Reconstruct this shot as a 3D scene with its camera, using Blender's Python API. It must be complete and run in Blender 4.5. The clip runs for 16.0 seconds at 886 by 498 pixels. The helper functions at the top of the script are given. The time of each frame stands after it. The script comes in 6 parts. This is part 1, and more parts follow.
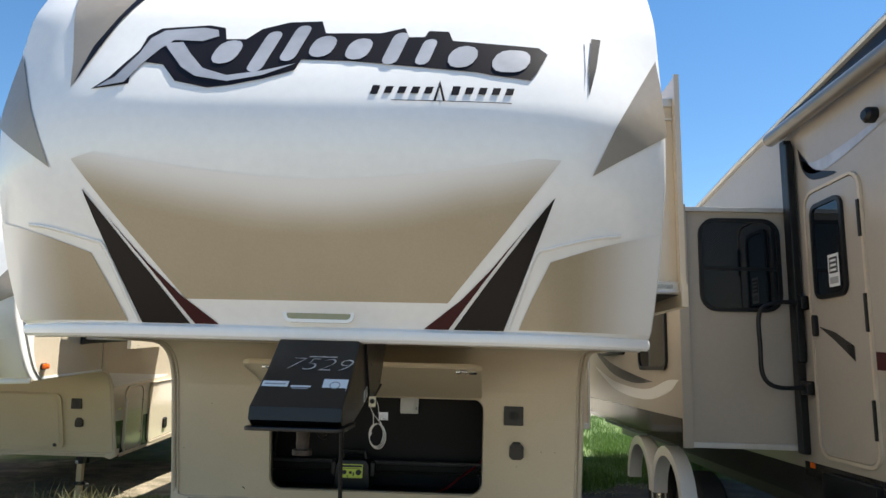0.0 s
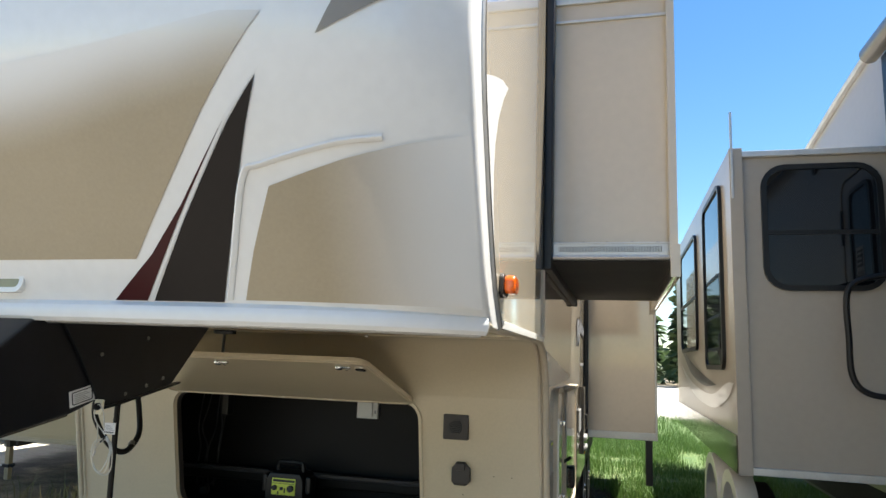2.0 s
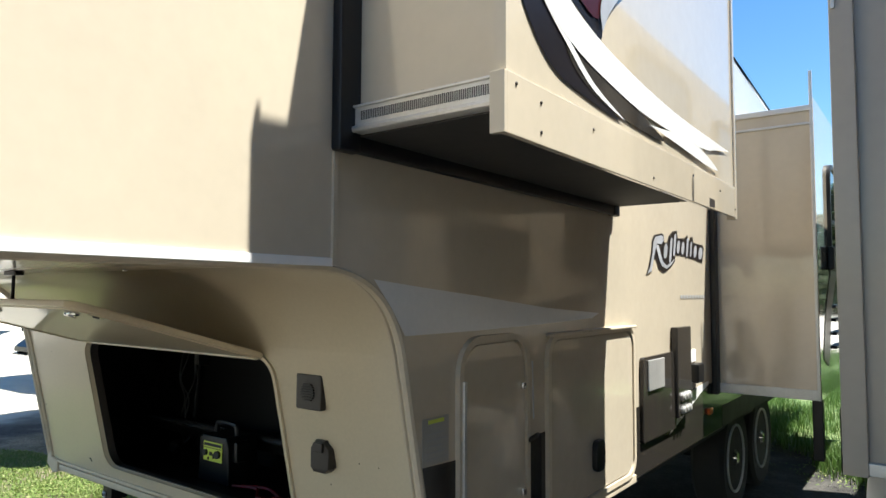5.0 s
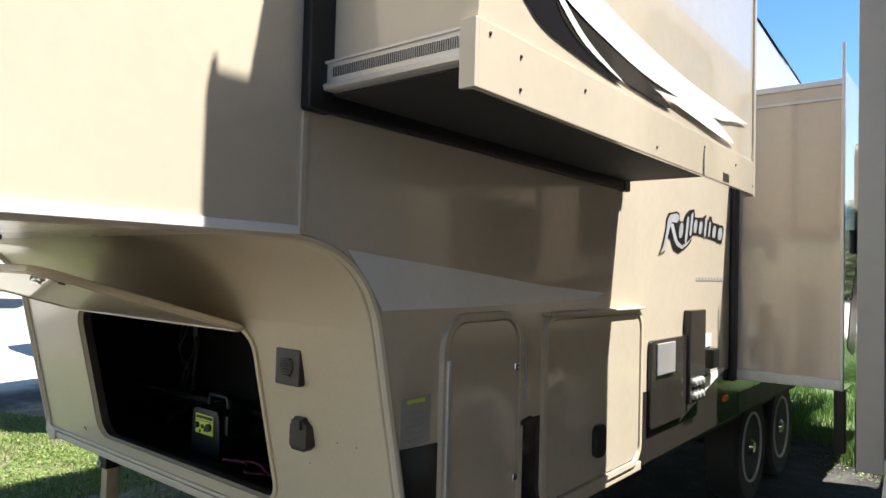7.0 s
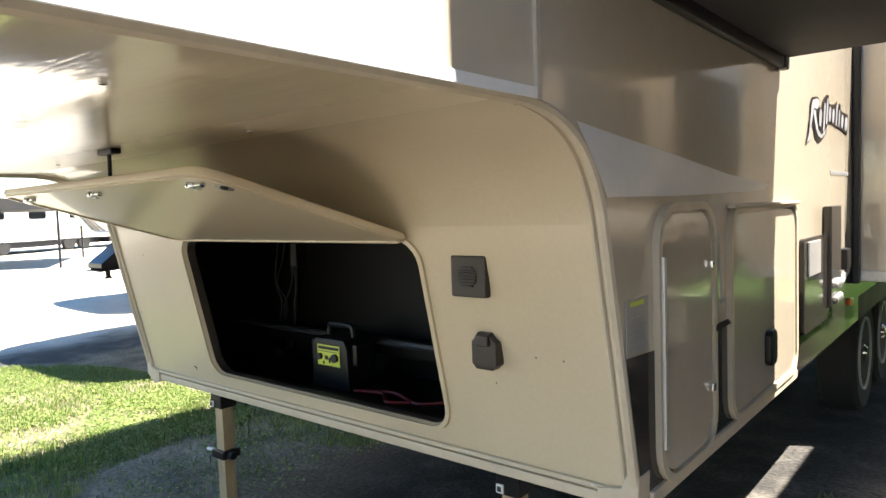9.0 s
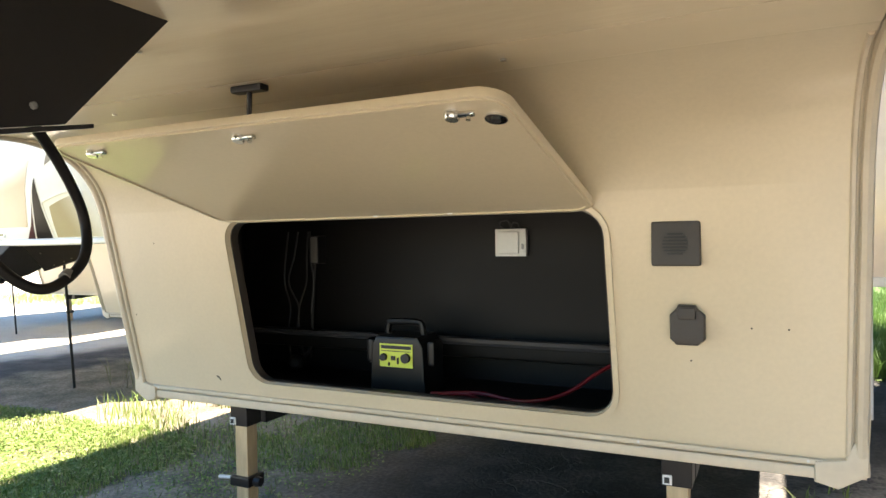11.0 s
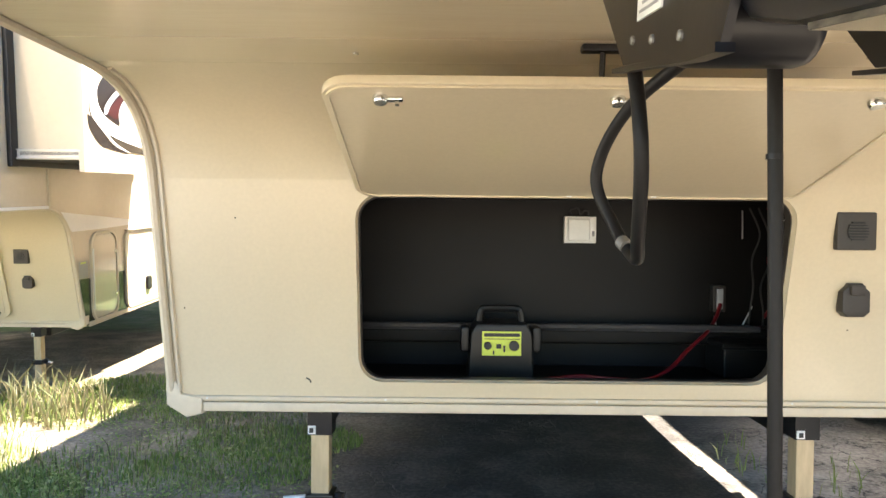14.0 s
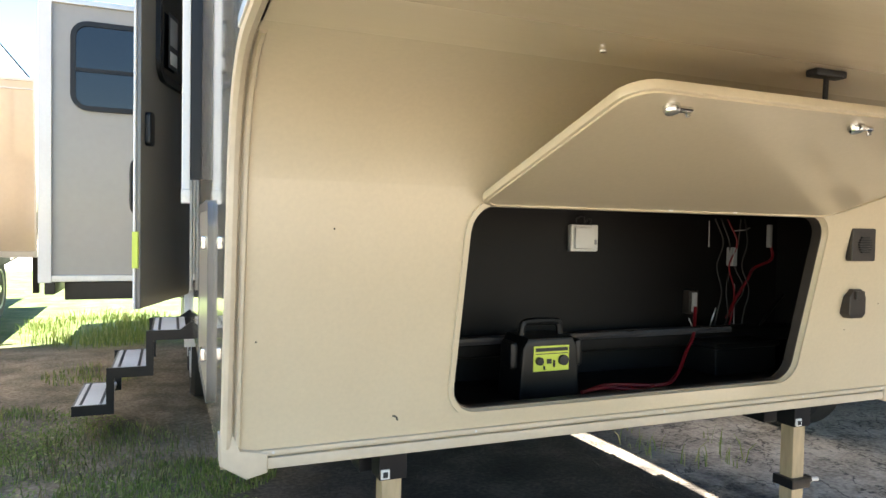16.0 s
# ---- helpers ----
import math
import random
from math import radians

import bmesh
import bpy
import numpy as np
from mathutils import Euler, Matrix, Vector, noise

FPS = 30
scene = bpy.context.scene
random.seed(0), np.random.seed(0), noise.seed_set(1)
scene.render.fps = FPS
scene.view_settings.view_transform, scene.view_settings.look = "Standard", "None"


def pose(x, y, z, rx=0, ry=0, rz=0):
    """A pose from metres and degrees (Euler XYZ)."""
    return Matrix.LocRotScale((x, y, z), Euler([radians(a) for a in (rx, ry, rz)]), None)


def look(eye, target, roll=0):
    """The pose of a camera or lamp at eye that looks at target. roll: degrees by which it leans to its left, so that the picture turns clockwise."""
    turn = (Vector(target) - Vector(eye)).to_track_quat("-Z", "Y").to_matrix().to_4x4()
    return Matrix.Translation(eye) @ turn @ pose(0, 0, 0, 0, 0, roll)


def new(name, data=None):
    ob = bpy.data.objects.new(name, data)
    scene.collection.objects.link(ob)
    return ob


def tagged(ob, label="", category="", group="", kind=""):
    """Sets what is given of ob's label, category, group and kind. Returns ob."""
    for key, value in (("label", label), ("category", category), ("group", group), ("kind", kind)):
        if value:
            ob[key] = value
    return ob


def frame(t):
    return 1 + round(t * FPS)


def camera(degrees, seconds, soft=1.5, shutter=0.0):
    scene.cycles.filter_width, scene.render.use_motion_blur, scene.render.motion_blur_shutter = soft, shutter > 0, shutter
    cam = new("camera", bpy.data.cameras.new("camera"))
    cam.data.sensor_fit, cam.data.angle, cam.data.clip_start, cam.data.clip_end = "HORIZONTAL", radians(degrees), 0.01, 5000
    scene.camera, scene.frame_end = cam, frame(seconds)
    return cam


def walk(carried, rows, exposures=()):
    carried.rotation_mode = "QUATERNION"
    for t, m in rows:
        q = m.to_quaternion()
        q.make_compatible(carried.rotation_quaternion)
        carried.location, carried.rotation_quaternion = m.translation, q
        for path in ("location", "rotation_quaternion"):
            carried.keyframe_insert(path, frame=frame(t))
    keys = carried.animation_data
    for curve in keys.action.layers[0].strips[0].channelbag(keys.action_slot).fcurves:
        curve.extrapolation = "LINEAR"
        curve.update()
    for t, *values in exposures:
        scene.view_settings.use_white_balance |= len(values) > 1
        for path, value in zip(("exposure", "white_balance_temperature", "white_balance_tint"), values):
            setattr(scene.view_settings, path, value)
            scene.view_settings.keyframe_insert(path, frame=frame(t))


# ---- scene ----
cam = camera(67.0, 16.0)
METRES, EYE, TILT, LEAN, TURN = 7.5, 1.5, 0.0, 0.0, 2.0
ROWS = [
    (0.0, 0.0, 0.0, 0.0, -0.27, 9.98, -1.52),
    (0.5, 0.0385, 0.0272, 0.0005, 2.09, 9.61, -1.38),
    (1.0, 0.0718, 0.0611, -0.0007, 4.44, 8.7, -1.71),
    (1.5, 0.1027, 0.0991, 0.0028, 6.34, 7.95, -1.77),
    (2.0, 0.1379, 0.1382, 0.0029, 12.48, 9.34, -2.13),
    (2.5, 0.1675, 0.1792, 0.0022, 17.43, 8.81, -2.61),
    (3.0, 0.1935, 0.2218, 0.0048, 21.49, 8.39, -1.88),
    (3.5, 0.2233, 0.2609, 0.005, 25.46, 7.63, -1.08),
    (4.0, 0.2444, 0.2931, 0.0055, 29.34, 6.07, -0.7),
    (4.5, 0.2559, 0.3201, 0.0053, 32.86, 4.78, -0.61),
    (5.0, 0.2657, 0.3361, 0.0057, 34.63, 3.67, -0.29),
    (7.5, 0.2697, 0.3589, 0.0025, 37.39, 1.53, -1.75),
    (8.0, 0.2435, 0.3563, -0.0004, 37.72, 1.15, -1.72),
    (8.5, 0.2186, 0.3499, -0.0058, 35.75, 0.5, -0.01),
    (9.0, 0.1957, 0.3488, -0.0124, 37.96, -3.45, 1.94),
    (11.5, 0.0448, 0.294, -0.0369, 19.42, -0.28, 0.84),
    (12.0, 0.0124, 0.2808, -0.0392, 14.96, -0.28, 0.9),
    (12.5, -0.0178, 0.2723, -0.0399, 7.95, -0.48, 1.1),
    (13.0, -0.0485, 0.2751, -0.0417, 3.33, -0.11, 0.45),
    (13.5, -0.0789, 0.2782, -0.0409, 1.25, 0.72, -0.38),
    (14.0, -0.1083, 0.2854, -0.0391, -1.82, -1.24, -0.53),
    (14.5, -0.1379, 0.2936, -0.0372, -11.02, -1.73, -0.12),
    (15.0, -0.1685, 0.3103, -0.0372, -14.94, -2.22, -0.17),
    (15.5, -0.1977, 0.3257, -0.0351, -18.51, -2.21, -0.94),
    (16.0, -0.2349, 0.3409, -0.033, -24.05, -1.65, -1.04),
]
EXPOSURES = [(0.0, 1.36, 6800, 8), (1.0, 1.33, 6750, 8), (2.0, 1.7, 6650, 7), (3.5, 1.36, 6250, 3), (5.0, 1.62, 6350, 5), (7.5, 1.8, 6450, 9), (9.0, 2.43, 6850, 10),
             (11.5, 3.0, 7300, 12), (12.5, 3.2, 7350, 13), (14.0, 3.32, 7300, 13), (15.0, 3.28, 7350, 14), (16.0, 3.07, 7350, 13)]
walk(cam, [(t, pose(0, 0, EYE, TILT, LEAN, TURN) @ pose(METRES * x, METRES * y, METRES * z, 90 + pitch, roll, yaw)) for t, x, y, z, yaw, pitch, roll in ROWS],
     exposures=EXPOSURES)

# ---- world, sun ----
SUN = Vector((0.492, 0.215, 1.29)).normalized()
world = bpy.data.worlds.new("sky")
scene.world = world
world.use_nodes = True
wn = world.node_tree
sky = wn.nodes.new("ShaderNodeTexSky")
sky.sky_type, sky.sun_disc = "NISHITA", False
sky.sun_elevation = math.asin(SUN.z)
sky.sun_rotation = math.atan2(SUN.x, SUN.y)
sky.air_density, sky.dust_density, sky.ozone_density = 1.0, 0.0, 1.6
deep = wn.nodes.new("ShaderNodeHueSaturation")
deep.inputs["Saturation"].default_value = 1.25
wn.links.new(sky.outputs[0], deep.inputs["Color"])
wn.links.new(deep.outputs[0], wn.nodes["Background"].inputs[0])
wn.nodes["Background"].inputs[1].default_value = 0.072
sun = new("sun", bpy.data.lights.new("sun", "SUN"))
sun.data.energy, sun.data.angle, sun.data.color = 5.0, radians(0.53), (1.0, 0.96, 0.905)
sun.matrix_world = look(SUN * 30, (0, 0, 0))


# ---- materials ----
def mat(name, col, rough=0.5, metal=0.0, vary=0.12, fine=60.0, broad=3.0, bump=0.0, coat=0.0, col2=None, stretch=(1, 1, 1), rnd=0.0, spec=0.5):
    """A surface with variation at two scales: broad stains and fine grain."""
    m = bpy.data.materials.new(name)
    m.use_nodes = True
    n, l = m.node_tree.nodes, m.node_tree.links
    b = n["Principled BSDF"]
    tc, mp = n.new("ShaderNodeTexCoord"), n.new("ShaderNodeMapping")
    mp.inputs["Scale"].default_value = stretch
    l.new(tc.outputs["Object"], mp.inputs[0])
    big, small = n.new("ShaderNodeTexNoise"), n.new("ShaderNodeTexNoise")
    big.inputs["Scale"].default_value, small.inputs["Scale"].default_value = broad, fine
    big.inputs["Detail"].default_value, small.inputs["Detail"].default_value = 5, 3
    for t in (big, small):
        l.new(mp.outputs[0], t.inputs["Vector"])
    add = n.new("ShaderNodeMath")
    add.operation = "MULTIPLY_ADD"
    l.new(small.outputs["Fac"], add.inputs[0])
    add.inputs[1].default_value = 0.5
    l.new(big.outputs["Fac"], add.inputs[2])
    ramp = n.new("ShaderNodeValToRGB")
    dark = col2 or [c * (1 - vary) for c in col]
    lite = col if col2 else [min(1, c * (1 + vary * 0.5)) for c in col]
    ramp.color_ramp.elements[0].position, ramp.color_ramp.elements[1].position = 0.5, 1.0
    ramp.color_ramp.elements[0].color, ramp.color_ramp.elements[1].color = (*dark, 1), (*lite, 1)
    l.new(add.outputs[0], ramp.inputs[0])
    out = ramp.outputs[0]
    if rnd:
        oi, hs = n.new("ShaderNodeObjectInfo"), n.new("ShaderNodeHueSaturation")
        mr = n.new("ShaderNodeMapRange")
        mr.inputs[3].default_value, mr.inputs[4].default_value = 1 - rnd, 1 + rnd
        l.new(oi.outputs["Random"], mr.inputs[0])
        l.new(mr.outputs[0], hs.inputs["Value"])
        l.new(out, hs.inputs["Color"])
        out = hs.outputs[0]
    l.new(out, b.inputs["Base Color"])
    rr = n.new("ShaderNodeMapRange")
    rr.inputs[3].default_value, rr.inputs[4].default_value = max(0.02, rough * (0.95 if coat else 0.8)), min(1, rough * (1.05 if coat else 1.25))
    l.new(big.outputs["Fac"], rr.inputs[0])
    l.new(rr.outputs[0], b.inputs["Roughness"])
    b.inputs["Metallic"].default_value = metal
    b.inputs["Specular IOR Level"].default_value = spec
    b.inputs["Coat Weight"].default_value = coat
    b.inputs["Coat Roughness"].default_value = 0.04
    if bump:
        bp = n.new("ShaderNodeBump")
        bp.inputs["Strength"].default_value, bp.inputs["Distance"].default_value = bump, 0.004
        l.new(add.outputs[0], bp.inputs["Height"])
        l.new(bp.outputs[0], b.inputs["Normal"])
    return m


TAN = mat("tan_gelcoat", (0.60, 0.52, 0.40), 0.12, vary=0.07, fine=25, broad=1.2, coat=0.9)
PANEL = mat("tan_front_moulding", (0.61, 0.52, 0.37), 0.30, vary=0.08, fine=90, broad=1.6, coat=0.4, bump=0.02)
CAP = mat("champagne_gelcoat", (0.87, 0.86, 0.84), 0.22, vary=0.06, fine=30, broad=1.5, coat=0.5)
CAPTAN = mat("bronze_tan_paint", (0.40, 0.325, 0.215), 0.28, vary=0.10, fine=120, broad=2.0, coat=0.5)
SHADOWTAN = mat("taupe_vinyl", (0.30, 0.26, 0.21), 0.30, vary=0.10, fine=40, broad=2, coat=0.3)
MAROON = mat("maroon_vinyl", (0.05, 0.006, 0.008), 0.3, vary=0.2, spec=0.25)
CHARCOAL = mat("charcoal_vinyl", (0.012, 0.009, 0.009), 0.3, vary=0.2, spec=0.25)
SILVER = mat("silver_vinyl", (0.46, 0.47, 0.50), 0.35, 0.25, vary=0.25, fine=14, broad=5)
GREYV = mat("light_grey_vinyl", (0.80, 0.79, 0.775), 0.2, vary=0.06, coat=0.3)
SKIRT = mat("dark_bronze_skirt", (0.030, 0.026, 0.022), 0.10, vary=0.2, broad=2, coat=0.0, spec=0.35)
WHITE = mat("white_gelcoat", (0.78, 0.77, 0.75), 0.3, vary=0.05, broad=1.5, coat=0.3)
ALU = mat("mill_aluminium", (0.62, 0.61, 0.59), 0.36, 0.55, vary=0.15, fine=80, broad=6)
BEAD = mat("beige_moulding", (0.57, 0.49, 0.37), 0.42, vary=0.12, fine=50, broad=6)
RUBBER = mat("black_rubber", (0.018, 0.018, 0.019), 0.55, vary=0.3, fine=90, broad=8, bump=0.1)
HOSE = mat("ribbed_cable_jacket", (0.009, 0.008, 0.0078), 0.5, vary=0.3, fine=160, broad=10, spec=0.25)
BLACKP = mat("black_plastic", (0.007, 0.007, 0.0075), 0.38, vary=0.25, fine=160, broad=8, bump=0.06, spec=0.35)
BROWNP = mat("dark_brown_plastic", (0.030, 0.0235, 0.0195), 0.45, vary=0.25, fine=140, broad=12, bump=0.08)
STEEL = mat("black_painted_steel", (0.0075, 0.0075, 0.0095), 0.30, 0.0, vary=0.4, fine=35, broad=7, bump=0.08, spec=0.4)
GREASE = mat("greasy_worn_steel", (0.075, 0.056, 0.045), 0.6, 0.0, fine=120, broad=28, bump=0.15, col2=(0.012, 0.0085, 0.007), spec=0.3)
SMEAR = mat("scuffed_plate", (0.26, 0.235, 0.195), 0.2, 0.4, fine=220, broad=14, bump=0.06, col2=(0.05, 0.045, 0.037), stretch=(1, 0.25, 1))
LINING = mat("black_felt_lining", (0.0066, 0.0058, 0.0054), 0.5, vary=0.35, fine=300, broad=4, bump=0.15, spec=0.22)
CHROME = mat("chrome", (0.75, 0.75, 0.74), 0.15, 1.0, vary=0.15, fine=60)
YELLOW = mat("yellow_green_label", (0.62, 0.72, 0.10), 0.45, vary=0.06)
PAPER = mat("white_sticker", (0.78, 0.78, 0.76), 0.55, vary=0.06)
INK = mat("black_ink", (0.03, 0.03, 0.03), 0.6, vary=0.1)
GREYINK = mat("grey_ink", (0.35, 0.35, 0.35), 0.6, vary=0.1)
RIM = mat("cast_aluminium_rim", (0.62, 0.62, 0.61), 0.35, 0.0, vary=0.15, fine=60)
OLIVE = mat("smoked_lens", (0.30, 0.28, 0.16), 0.25, vary=0.1, coat=0.3)
CHALK = mat("chalk_marks", (0.62, 0.62, 0.62), 0.9, vary=0.7, fine=300, broad=40)
LEGTAN = mat("yellow_zinc_leg", (0.52, 0.41, 0.26), 0.42, 0.25, vary=0.3, fine=60, broad=7, bump=0.05, stretch=(1, 1, 0.2))
REDC = mat("red_cable", (0.20, 0.006, 0.012), 0.4, vary=0.2)
TREAD = mat("grey_step_tread", (0.68, 0.68, 0.66), 0.7, vary=0.2, fine=200, bump=0.25)
ROOF = mat("white_roof_membrane", (0.66, 0.65, 0.62), 0.6, vary=0.12, broad=2)
SEAL = mat("black_bulb_seal", (0.006, 0.006, 0.008), 0.42, vary=0.2, fine=40, broad=4)
UNDER = mat("dark_underbelly", (0.03, 0.029, 0.028), 0.7, vary=0.3, fine=30, broad=3, bump=0.1)
TYRE = mat("tyre_rubber", (0.022, 0.021, 0.02), 0.75, vary=0.3, fine=70, broad=9, bump=0.2)
GREYDOOR = mat("grey_door_skin", (0.16, 0.15, 0.135), 0.28, vary=0.1, coat=0.3)
BARK = mat("bark", (0.12, 0.085, 0.06), 0.9, vary=0.4, fine=20, broad=4, bump=0.4)
AMBERM = mat("amber_lens", (0.78, 0.125, 0.006), 0.18, vary=0.25, fine=120, broad=30, coat=0.5)
CABLEM = mat("clear_coated_wire_rope", (0.62, 0.60, 0.54), 0.35, 0.3, vary=0.25, fine=400)
CREAM = mat("cream_plastic", (0.80, 0.75, 0.55), 0.4, vary=0.06)
LAMPW = mat("white_lamp_plastic", (0.75, 0.74, 0.70), 0.35, vary=0.06)


def glass_mat(name, col, rough):
    m = bpy.data.materials.new(name)
    m.use_nodes = True
    n, l = m.node_tree.nodes, m.node_tree.links
    b = n["Principled BSDF"]
    b.inputs["Base Color"].default_value = (*col, 1)
    b.inputs["Roughness"].default_value = rough
    b.inputs["IOR"].default_value = 1.52
    b.inputs["Coat Weight"].default_value = 0.0
    t, bp = n.new("ShaderNodeTexNoise"), n.new("ShaderNodeBump")
    t.inputs["Scale"].default_value = 1.3
    bp.inputs["Strength"].default_value, bp.inputs["Distance"].default_value = 0.05, 0.02
    l.new(t.outputs[0], bp.inputs["Height"])
    l.new(bp.outputs[0], b.inputs["Normal"])
    return m


TINT = glass_mat("dark_tinted_glass", (0.006, 0.007, 0.009), 0.03)


def grass_mat(name, stops):
    m = bpy.data.materials.new(name)
    m.use_nodes = True
    n, l = m.node_tree.nodes, m.node_tree.links
    b = n["Principled BSDF"]
    g, r = n.new("ShaderNodeNewGeometry"), n.new("ShaderNodeValToRGB")
    r.color_ramp.elements[0].color, r.color_ramp.elements[1].color = (*stops[0], 1), (*stops[-1], 1)
    for i, s in enumerate(stops[1:-1], 1):
        e = r.color_ramp.elements.new(i / (len(stops) - 1))
        e.color = (*s, 1)
    l.new(g.outputs["Random Per Island"], r.inputs[0])
    l.new(r.outputs[0], b.inputs["Base Color"])
    b.inputs["Roughness"].default_value = 0.6
    tr, mx = n.new("ShaderNodeBsdfTranslucent"), n.new("ShaderNodeMixShader")
    l.new(r.outputs[0], tr.inputs[0])
    mx.inputs[0].default_value = 0.35
    l.new(b.outputs[0], mx.inputs[1])
    l.new(tr.outputs[0], mx.inputs[2])
    l.new(mx.outputs[0], n["Material Output"].inputs[0])
    return m


GRASS = grass_mat("grass_blades", [(0.10, 0.17, 0.035), (0.19, 0.27, 0.06), (0.14, 0.21, 0.045), (0.25, 0.31, 0.09), (0.38, 0.37, 0.17)])
CROWN = grass_mat("needle_clumps", [(0.035, 0.06, 0.025), (0.075, 0.115, 0.045), (0.05, 0.085, 0.032), (0.11, 0.15, 0.06)])


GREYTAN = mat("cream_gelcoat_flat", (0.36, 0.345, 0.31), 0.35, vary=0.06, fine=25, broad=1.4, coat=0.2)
BELLY = mat("glossy_belly_skin", (0.61, 0.52, 0.37), 0.05, vary=0.05, fine=2.4, broad=0.8, bump=1.0, coat=0.4, stretch=(1.3, 6, 1))


def dull_rearwards():
    """The belly's gloss dies away towards the bay, where the skin is scuffed."""
    n, l = BELLY.node_tree.nodes, BELLY.node_tree.links
    tc, sep, mr = n.new("ShaderNodeTexCoord"), n.new("ShaderNodeSeparateXYZ"), n.new("ShaderNodeMapRange")
    l.new(tc.outputs["Object"], sep.inputs[0])
    l.new(sep.outputs[1], mr.inputs[0])
    mr.interpolation_type = "SMOOTHSTEP"
    mr.inputs[1].default_value, mr.inputs[2].default_value, mr.inputs[3].default_value, mr.inputs[4].default_value = 2.95, 3.62, 0.05, 0.30
    l.new(mr.outputs[0], n["Principled BSDF"].inputs["Roughness"])
    l.new(mr.outputs[0], n["Principled BSDF"].inputs["Coat Roughness"])


dull_rearwards()
TAUPE = mat("taupe_gelcoat", (0.40, 0.355, 0.295), 0.3, vary=0.07, fine=25, broad=1.3, coat=0.2)


def fade_paint():
    """Airbrushed bronze that melts into the champagne towards the corner of the cap."""
    m = CAPTAN.copy()
    m.name = "airbrushed_bronze"
    n, l = m.node_tree.nodes, m.node_tree.links
    b = n["Principled BSDF"]
    old = b.inputs["Base Color"].links[0].from_socket
    tc, sep, ab, mr, mx = (n.new(k) for k in ("ShaderNodeTexCoord", "ShaderNodeSeparateXYZ", "ShaderNodeMath", "ShaderNodeMapRange", "ShaderNodeMix"))
    ab.operation = "ABSOLUTE"
    mr.interpolation_type = "SMOOTHSTEP"
    l.new(tc.outputs["Object"], sep.inputs[0])
    l.new(sep.outputs[0], ab.inputs[0])
    l.new(ab.outputs[0], mr.inputs[0])
    mr.inputs[1].default_value, mr.inputs[2].default_value = 0.88, 1.215
    mx.data_type = "RGBA"
    mx.inputs[7].default_value = (0.83, 0.815, 0.795, 1)
    l.new(mr.outputs[0], mx.inputs[0])
    l.new(old, mx.inputs[6])
    l.new(mx.outputs[2], b.inputs["Base Color"])
    return m


CHEEK = fade_paint()


def bib_paint():
    """Bronze that thins out towards the smile-shaped upper edge of the bib."""
    m = CAPTAN.copy()
    m.name = "airbrushed_bib_bronze"
    n, l = m.node_tree.nodes, m.node_tree.links
    b = n["Principled BSDF"]
    old = b.inputs["Base Color"].links[0].from_socket

    def calc(op, *src):
        k = n.new("ShaderNodeMath")
        k.operation = op
        for i, v in enumerate(src):
            if isinstance(v, float):
                k.inputs[i].default_value = v
            else:
                l.new(v, k.inputs[i])
        return k.outputs[0]
    tc, sep, tx = n.new("ShaderNodeTexCoord"), n.new("ShaderNodeSeparateXYZ"), n.new("ShaderNodeTexNoise")
    tx.inputs["Scale"].default_value = 2.2
    l.new(tc.outputs["Object"], sep.inputs[0])
    l.new(tc.outputs["Object"], tx.inputs["Vector"])
    rise = calc("MULTIPLY", calc("POWER", calc("ABSOLUTE", sep.outputs[0]), 1.8), 0.20)
    height = calc("SUBTRACT", calc("SUBTRACT", sep.outputs[2], rise), 2.0)
    mr, mx = n.new("ShaderNodeMapRange"), n.new("ShaderNodeMix")
    mr.interpolation_type = "SMOOTHSTEP"
    mr.inputs[1].default_value, mr.inputs[2].default_value = -0.05, 0.135
    l.new(calc("MULTIPLY_ADD", tx.outputs["Fac"], 0.05, height), mr.inputs[0])
    mx.data_type = "RGBA"
    mx.inputs[7].default_value = (0.82, 0.80, 0.775, 1)
    l.new(mr.outputs[0], mx.inputs[0])
    l.new(old, mx.inputs[6])
    l.new(mx.outputs[2], b.inputs["Base Color"])
    return m


BIB = bib_paint()
BRONZESEAL = mat("brown_jamb_seal", (0.05, 0.042, 0.036), 0.5, vary=0.25, fine=60, broad=6)
PIPE = mat("grey_glossy_pipe", (0.05, 0.05, 0.053), 0.22, vary=0.3, fine=12, broad=4)

# ---- mesh helpers ----
def part(name, bm, material, parent=None, label="", sharp=32):
    """Links a bmesh as one mesh object, under a thing or a part of one."""
    bmesh.ops.recalc_face_normals(bm, faces=bm.faces)
    me = bpy.data.meshes.new(name)
    bm.to_mesh(me)
    bm.free()
    me.materials.append(material)
    me.polygons.foreach_set("use_smooth", [True] * len(me.polygons))
    me.set_sharp_from_angle(angle=radians(sharp))
    ob = new(name, me)
    if 5 < len(me.polygons) < 300:
        wn_ = ob.modifiers.new("flat_faces", "WEIGHTED_NORMAL")
        wn_.keep_sharp = True
    if parent:
        ob.parent = parent
    if label:
        tagged(ob, label)
    return ob


def thing(name, loc, label, category, group="", kind="", turn=0.0):
    ob = new(name)
    ob.empty_display_size = 0.1
    ob.matrix_basis = pose(*loc, 0, 0, turn)
    return tagged(ob, label, category, group, kind)


